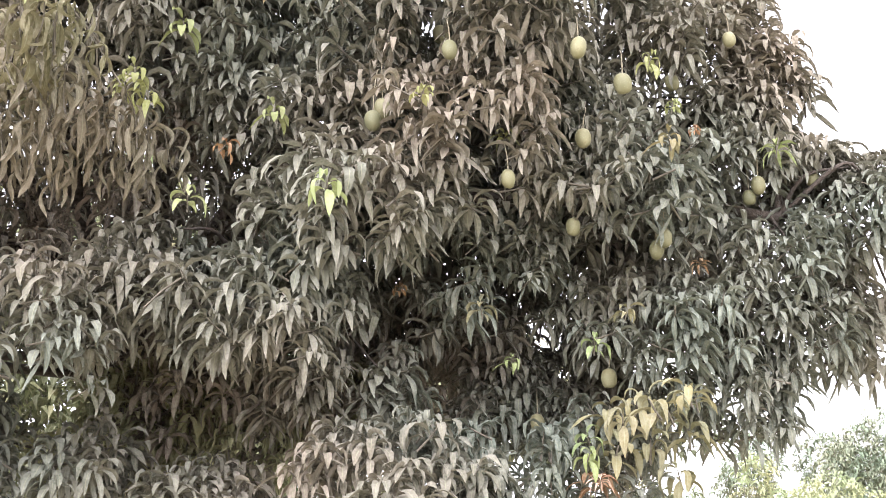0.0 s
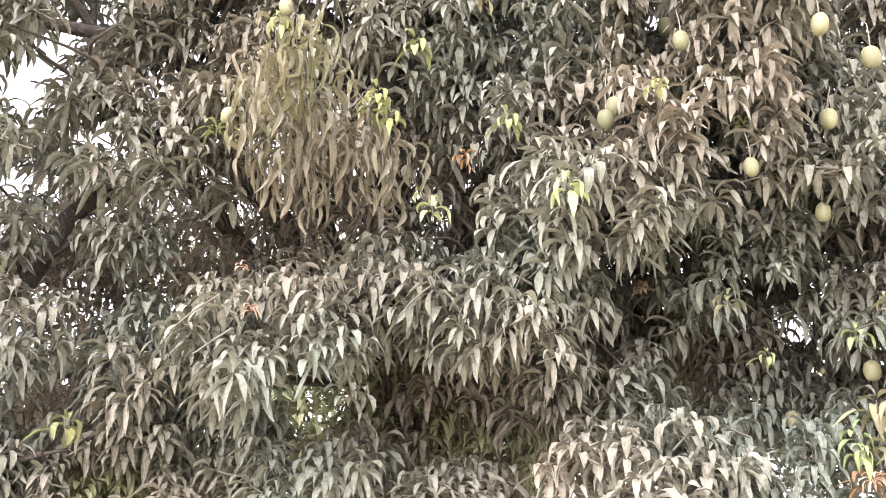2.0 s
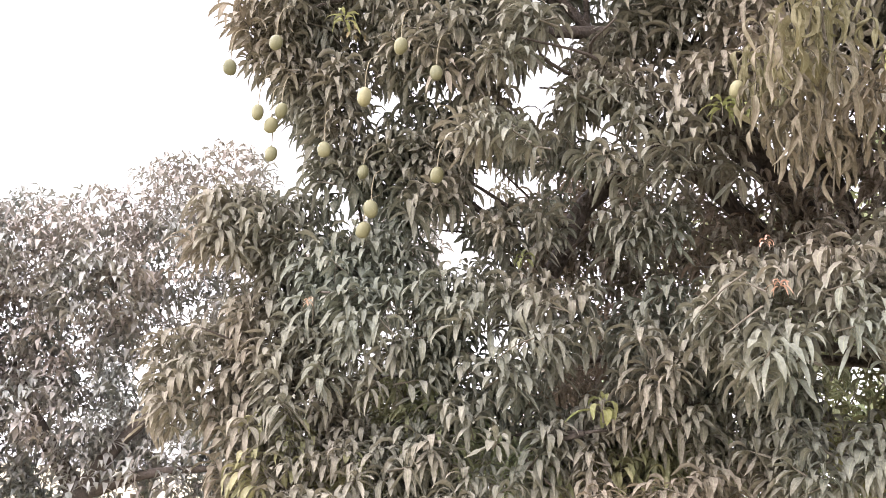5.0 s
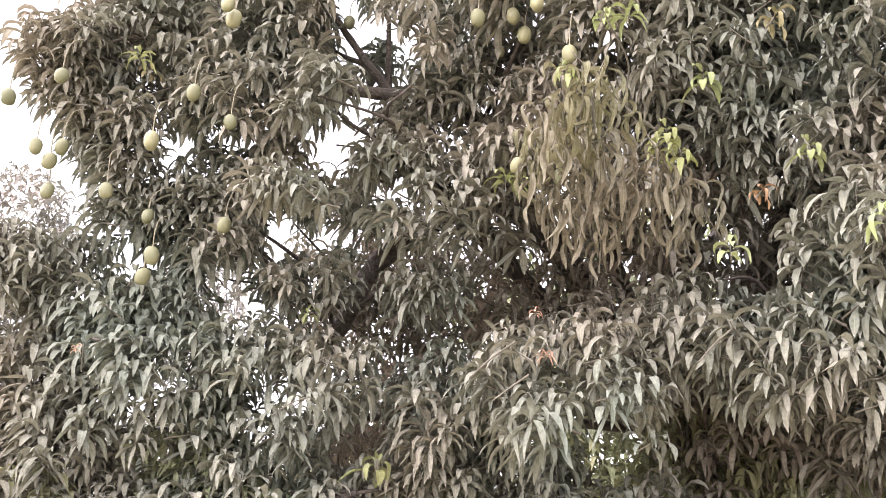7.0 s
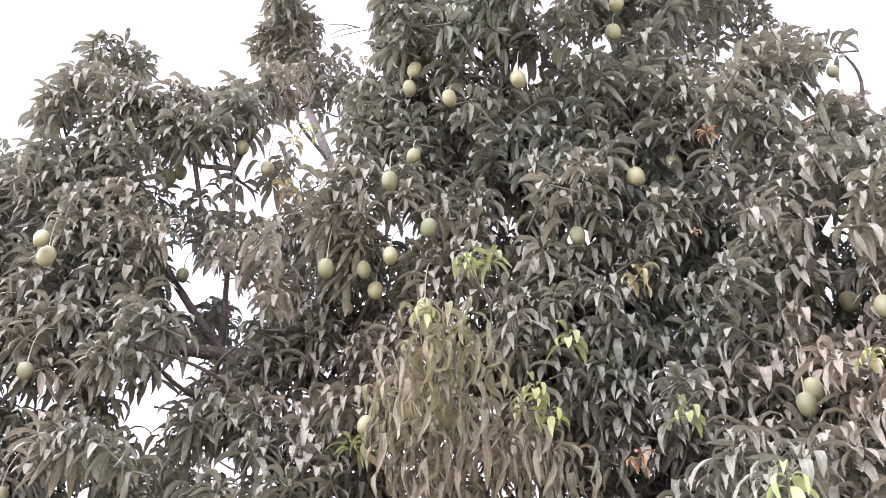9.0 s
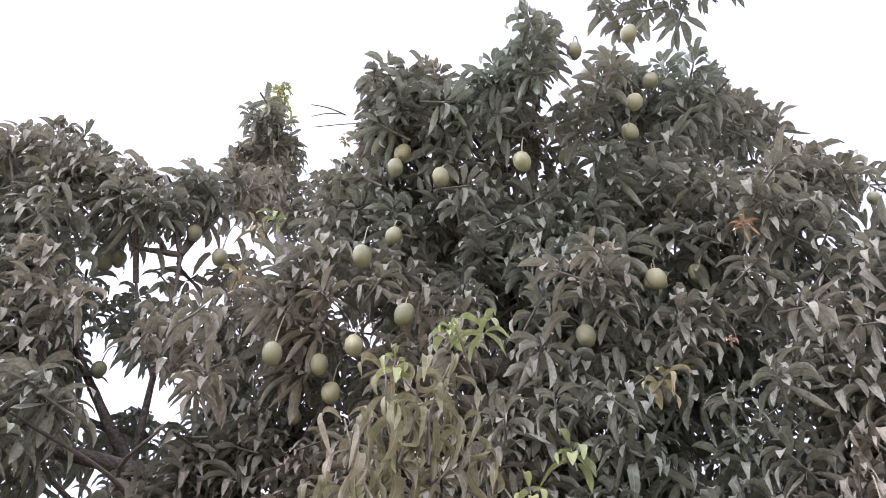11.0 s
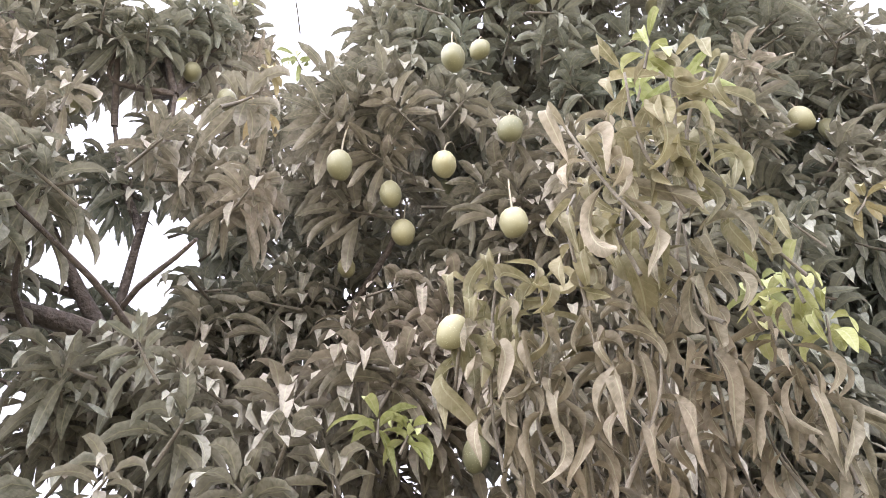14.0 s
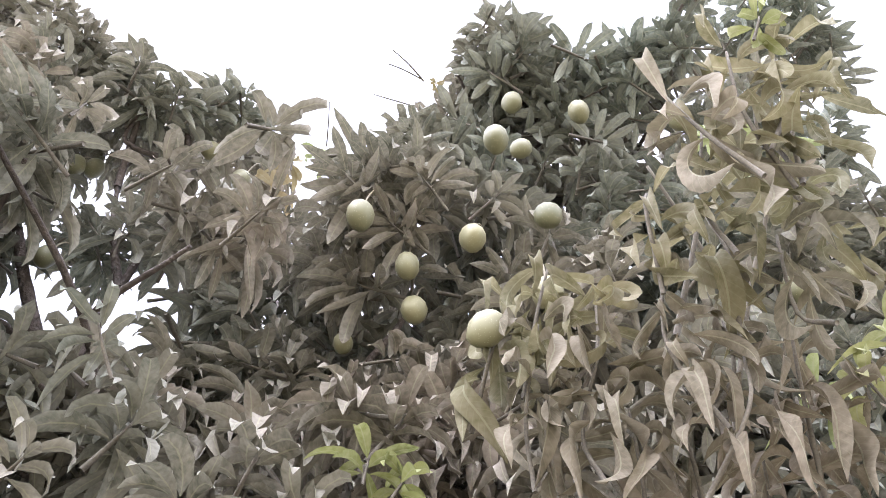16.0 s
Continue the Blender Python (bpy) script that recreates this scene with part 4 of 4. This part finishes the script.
def hang_leaves():
    near, rest = [], []
    places = crown_points(rng, CROWN, 0.127, CROWN, -0.85, fruit_room, 0.42)
    NEAR_FROM = np.array((-0.9, 2.6, 2.6))
    places.sort(key=lambda q: np.linalg.norm(q[0] - NEAR_FROM))
    # the side away from the light is thinly leaved
    lit = unit(np.array((0.15, -0.95, 0.35)))
    places = [q for q in places if np.dot(q[1], lit) > -0.35 or rng.random() < 0.3]
    for i, (p, way) in enumerate(places):
        s, yaw = spray_for(rng, way, DUSTY_SPRAYS)
        m = placed(p - BASE, yaw, rng.uniform(0.78, 1.15))
        if i < 300:
            near.append((s, m))
        else:
            rest.append((s, m))
    shaded, olive = [], []
    for boughs, gap, into in ((INNER + DEEP, 0.2, shaded), (BACK, 0.18, rest), (SPARSE, 0.22, rest), (THIN + THIN_LOW, 0.16, rest), (OLIVE + OLIVE_LOW, 0.19, olive)):
        for p, way in crown_points(rng, boughs, gap, boughs, -0.95, fruit_room):
            s, yaw = spray_for(rng, way, DUSTY_SPRAYS)
            into.append((s, placed(p - BASE, yaw, rng.uniform(0.8, 1.1))))
    part("inner_foliage", joined("inner_foliage", [SHADE_BROWN, TWIG], shaded), tree, "foliage deep inside the crown, its shade painted in as brown", "stuff")
    part("low_foliage", joined("low_foliage", [SHRUB_LEAF, TWIG], olive), tree, "olive-green foliage low in the crown", "stuff")
    meshes = {}
    for s, m in near:
        if id(s) not in meshes:
            meshes[id(s)] = mesh_of("leaf_spray", s[0], s[1], [DUSTY, TWIG], s[2], s[3])
        ob = part("leaf_spray", meshes[id(s)], tree)
        ob.matrix_local = Matrix(m.tolist())
    part("foliage", joined("foliage", [DUSTY, TWIG], rest), tree, "dense dusty grey-green foliage", "stuff")


hang_leaves()

# ---- leaf flushes ----
LOOKS = {"young": (YOUNG, "fresh yellow-green young leaves"), "gold": (GOLD, "yellowing golden leaves"), "rust": (RUST, "rust-brown new leaves"), "pink": (PINK, "pale pink new leaves")}
made = {}
for i, (x, y, z, style, size) in enumerate(FLUSHES):
    s = FLUSH_SPRAYS[i % len(FLUSH_SPRAYS)]
    key = (style, i % len(FLUSH_SPRAYS))
    if key not in made:
        made[key] = mesh_of("leaf_flush", s[0], s[1], [LOOKS[style][0], TWIG], s[2], s[3])
    ob = part("leaf_flush", made[key], tree, LOOKS[style][1])
    ob.matrix_local = Matrix(placed(np.array((x, y, z)) - BASE, math.atan2(-y, -x) + rng.normal(0, 0.6), size).tolist())

# the tall young shoot behind the crown
SHOOT_TOP, SHOOT_FOOT = np.array((-3.33, 4.69, 8.79)), np.array((-3.70, 5.20, 8.30))
for k in range(34):
    f = (k + rng.random()) / 34
    place = SHOOT_TOP + (SHOOT_FOOT - SHOOT_TOP) * f + rng.normal(0, 0.02 + 0.1 * f, 3)
    key = ("young", k % len(FLUSH_SPRAYS))
    ob = part("leaf_flush", made[key], tree, LOOKS["young"][1])
    ob.matrix_local = Matrix(placed(place - BASE, rng.uniform(0, 6.3), rng.uniform(0.45, 0.75)).tolist())

# ---- the nearest bough, with long curled yellowish leaves ----
NEAR_TOP = 3.7
NEAR_SPRAYS = [
    (-1.28, 3.31, 3.79, 0.96), (-1.20, 3.33, 3.82, 0.97),
    (-1.13, 3.38, 3.85, 0.86), (-1.40, 3.34, 3.70, 1.02),
    (-1.33, 3.42, 3.74, 0.90), (-1.25, 3.50, 3.86, 0.94),
    (-1.18, 3.54, 3.82, 0.95), (-1.41, 3.52, 3.76, 0.88),
    (-1.32, 3.57, 3.76, 1.02), (-1.23, 3.58, 3.68, 1.00),
    (-1.58, 3.64, 3.79, 0.86), (-1.51, 3.67, 3.73, 0.97),
    (-1.42, 3.62, 3.61, 0.86), (-1.32, 3.70, 3.66, 0.94),
    (-1.22, 3.71, 3.64, 1.03), (-1.65, 3.70, 3.77, 1.03),
    (-1.61, 3.67, 3.62, 1.01), (-1.52, 3.70, 3.58, 1.04),
    (-1.42, 3.76, 3.61, 0.87), (-1.32, 3.70, 3.52, 0.89),
    (-1.21, 3.84, 3.63, 0.94), (-1.10, 3.82, 3.64, 0.91),
    (-1.59, 3.75, 3.54, 0.93), (-1.49, 3.76, 3.50, 0.97),
    (-1.40, 3.84, 3.51, 1.03), (-1.29, 3.87, 3.53, 1.04),
    (-1.15, 3.93, 3.57, 1.05), (-1.04, 3.92, 3.57, 0.88),
    (-1.00, 4.02, 3.54, 1.04), (-1.22, 4.00, 3.50, 0.96),
    (-1.58, 3.87, 3.49, 0.89), (-1.49, 3.93, 3.49, 0.96),
    (-1.37, 3.88, 3.42, 0.86), (-1.13, 4.03, 3.49, 1.05),
]
def loose_leaves(material):
    """Single long curled blades that leave the twig at five slopes, four of each."""
    out = []
    for rise in (45, 10, -20, -45, -65):
        for _ in range(4):
            vs, uv = blade(rng, (0.012, 0, 0), (math.cos(radians(rise)), 0, math.sin(radians(rise))), 0.19 * rng.uniform(0.65, 1.15), 0.04 * rng.uniform(0.65, 1.15),
                           rng.uniform(85, 150), 1.2, rng.normal(0, 1.7), 14, (0.45, 1.05))
            q = blade_quads(14)
            out.append(mesh_of("leaf", np.array(vs), q, [material], np.zeros(len(q)), np.array(uv)))
    return out


CURLED_LEAVES, YELLOWED_LEAVES = loose_leaves(CURLED), loose_leaves(YELLOWED)
for i, (x, y, z, size) in enumerate(NEAR_SPRAYS):
    high = z > NEAR_TOP
    tip = np.array((x, y, z))
    low = tip + (rng.normal(0, 0.06), 0.10 + rng.normal(0, 0.04), -0.24)
    twig = wood("twig", [low, (low + tip) / 2 + rng.normal(0, 0.02, 3), tip], 0.0042, 0.0024, tree, TWIG, 4, 6, "thin leafy twig" if not high else "thin twig with yellow-green leaves")
    turn = rng.uniform(0, 6.3)
    for k in range(11):
        f = k / 10
        turn += 2.4 + rng.normal(0, 0.3)
        slope = int(np.clip(round((1 - f) * 3.2 + rng.normal(0, 0.7)), 0, 4))
        leaf = part("leaf", (YELLOWED_LEAVES if high else CURLED_LEAVES)[slope * 4 + int(rng.integers(4))], twig)
        at = tip + (low - tip) * (1 - f) * 0.62
        leaf.matrix_local = Matrix(placed(at - BASE, turn, size * rng.uniform(0.75, 1.1), rng.normal(0, 0.12)).tolist())

# ---- mangoes ----
def fruit_mesh(r):
    """A mango body: egg-shaped, a little flat, with a soft shoulder and beak."""
    vs, qs, rings, sides = [], [], 9, 12
    squash, beak, lean = r.uniform(0.86, 0.96), r.uniform(0.0, 0.006), r.uniform(-0.006, 0.006)
    for i in range(rings):
        t = math.pi * (i + 0.35) / (rings - 0.3)
        for k in range(sides):
            a = 2 * math.pi * k / sides
            w = 0.041 * math.sin(t) ** 0.88 * (1 + 0.05 * math.cos(t))
            vs.append((w * math.cos(a) + beak * math.cos(a) * (t > 2.2) + lean * math.cos(t), w * math.sin(a) * squash, 0.049 * math.cos(t)))
    for i in range(rings - 1):
        for k in range(sides):
            j = (k + 1) % sides
            qs.append((i * sides + k, (i + 1) * sides + k, (i + 1) * sides + j, i * sides + j))
    for base, flip in ((0, 1), ((rings - 1) * sides, -1)):
        for k in range(1, sides - 2, 2):
            qs.append((base, base + k, base + k + 1, base + k + 2)[::flip])
    return mesh_of("fruit", vs, qs, [MANGO])


FRUITS = [fruit_mesh(rng) for _ in range(6)]
for i, (x, y, z, stalk, size) in enumerate(MANGOES):
    mango = empty("mango", (x, y, z), "pale green unripe mango hanging on a thin stalk", "mango", "mangoes on the tree")
    fruit = part("fruit", FRUITS[i % 6], mango)
    fruit.matrix_local = pose(0, 0, 0, rng.normal(0, 6), rng.normal(0, 6), rng.uniform(0, 360)) @ Matrix.Scale(size, 4)
    dx, dy = rng.normal(0, 0.012, 2)
    vs, qs = tube(spline([(0, 0, 0.044), (dx * 0.3, dy * 0.3, 0.05 + stalk * 0.5), (dx, dy + 0.02, 0.05 + stalk), (dx, dy + 0.08, 0.09 + stalk)], 3), np.linspace(0.0032, 0.0022, 10), 5)
    part("stalk", mesh_of("stalk", vs, qs, [STALK]), mango)


# ---- trees and shrubs round about ----
def small_tree(name, base, boughs, gap, size, material, label, category, trunk=None, group=""):
    ob = empty(name, base, label, category, group)
    items = []
    for p, way in crown_points(rng, boughs, gap, boughs, -0.9):
        items.append((FAR_SPRAYS[int(rng.integers(len(FAR_SPRAYS)))], placed(p - np.array(base), math.atan2(way[1], way[0]) + rng.normal(0, 0.6), size * rng.uniform(0.7, 1.2))))
    part("crown", joined("crown", [material, TWIG], items), ob)
    for points, r0, r1 in trunk or ():
        wood("trunk" if r0 > 0.15 else "limb", points, r0, r1, ob, BARK, base=np.array(base))
    return ob


def tree_boughs(r, centre, spread, height, count, size):
    c = np.array(centre)
    return [tuple(c + r.normal(0, 1, 3) * (spread * 0.45, spread * 0.45, height * 0.42)) + (size * r.uniform(0.7, 1.15), size * r.uniform(0.6, 1.0)) for _ in range(count)]


r_far = np.random.default_rng(21)
foot = (-13.0, 5.9, 0.0)
boughs = []
for k in range(120):
    s, h = r_far.uniform(-6.0, 4.6), r_far.uniform(0.9, 6.1)
    back = r_far.uniform(-0.6, 1.8)
    boughs.append((-13.2 + 0.48 * s - 0.87 * back, 6.0 + 0.87 * s + 0.48 * back, h, r_far.uniform(0.5, 0.95), r_far.uniform(0.45, 0.8)))
# the haze on this tree lies in its leaf colour
small_tree("mango_tree", foot, boughs, 0.33, 1.3, HAZED_LEAF, "dusty mango tree with a forked trunk, its leaves painted paler and greyer for haze", "tree",
           [([(-13.0, 5.8, -0.1), (-13.1, 5.85, 0.8), (-13.1, 5.9, 1.6)], 0.3, 0.2),
            ([(-13.1, 5.9, 1.5), (-12.8, 6.2, 2.2), (-12.2, 6.8, 3.1)], 0.14, 0.06),
            ([(-13.1, 5.9, 1.5), (-13.6, 5.5, 2.3), (-14.2, 5.1, 3.3)], 0.14, 0.06),
            ([(-13.1, 5.9, 1.5), (-12.4, 6.5, 1.85), (-11.6, 7.2, 2.0)], 0.1, 0.04)])
small_tree("tree", (11.4, 29.7, 0), tree_boughs(r_far, (11.4, 29.7, 3.3), 4.4, 1.5, 30, 0.9), 0.36, 1.5, GREEN_LEAF, "distant round green tree with dense leaves", "tree",
           [([(11.4, 29.7, -0.1), (11.4, 29.7, 3.2)], 0.25, 0.15)])
for x, y, h, m in [(-5.0, 10.6, 4.6, SHRUB_LEAF), (-0.4, 11.5, 4.2, SHRUB_LEAF), (-2.6, 11.2, 4.4, SHRUB_LEAF), (-5.4, 10.2, 4.2, SHRUB_LEAF), (-7.6, 9.6, 3.0, SHRUB_LEAF), (-9.6, 8.6, 2.2, SHRUB_LEAF), (0.4, 12.0, 1.7, SHRUB_LEAF), (-3.9, 10.2, 4.6, SUNLIT_LEAF), (-3.2, 10.6, 4.0, SUNLIT_LEAF), (10.4, 25.3, 3.3, SUNLIT_LEAF), (6.4, 24.0, 2.6, SUNLIT_LEAF), (8.2, 25.6, 3.0, SUNLIT_LEAF), (4.8, 23.0, 2.3, SHRUB_LEAF)]:
    bright = m is SUNLIT_LEAF
    small_tree("shrub", (x, y, 0), tree_boughs(r_far, (x, y, h * 0.5), 2.4, h * 0.75, 11, 0.75), 0.4, 1.5, m,
               "yellow-green leafy shrub with sunlit brightness painted into its leaves" if bright else "dull green leafy shrub", "shrub", group="shrubs behind the tree")
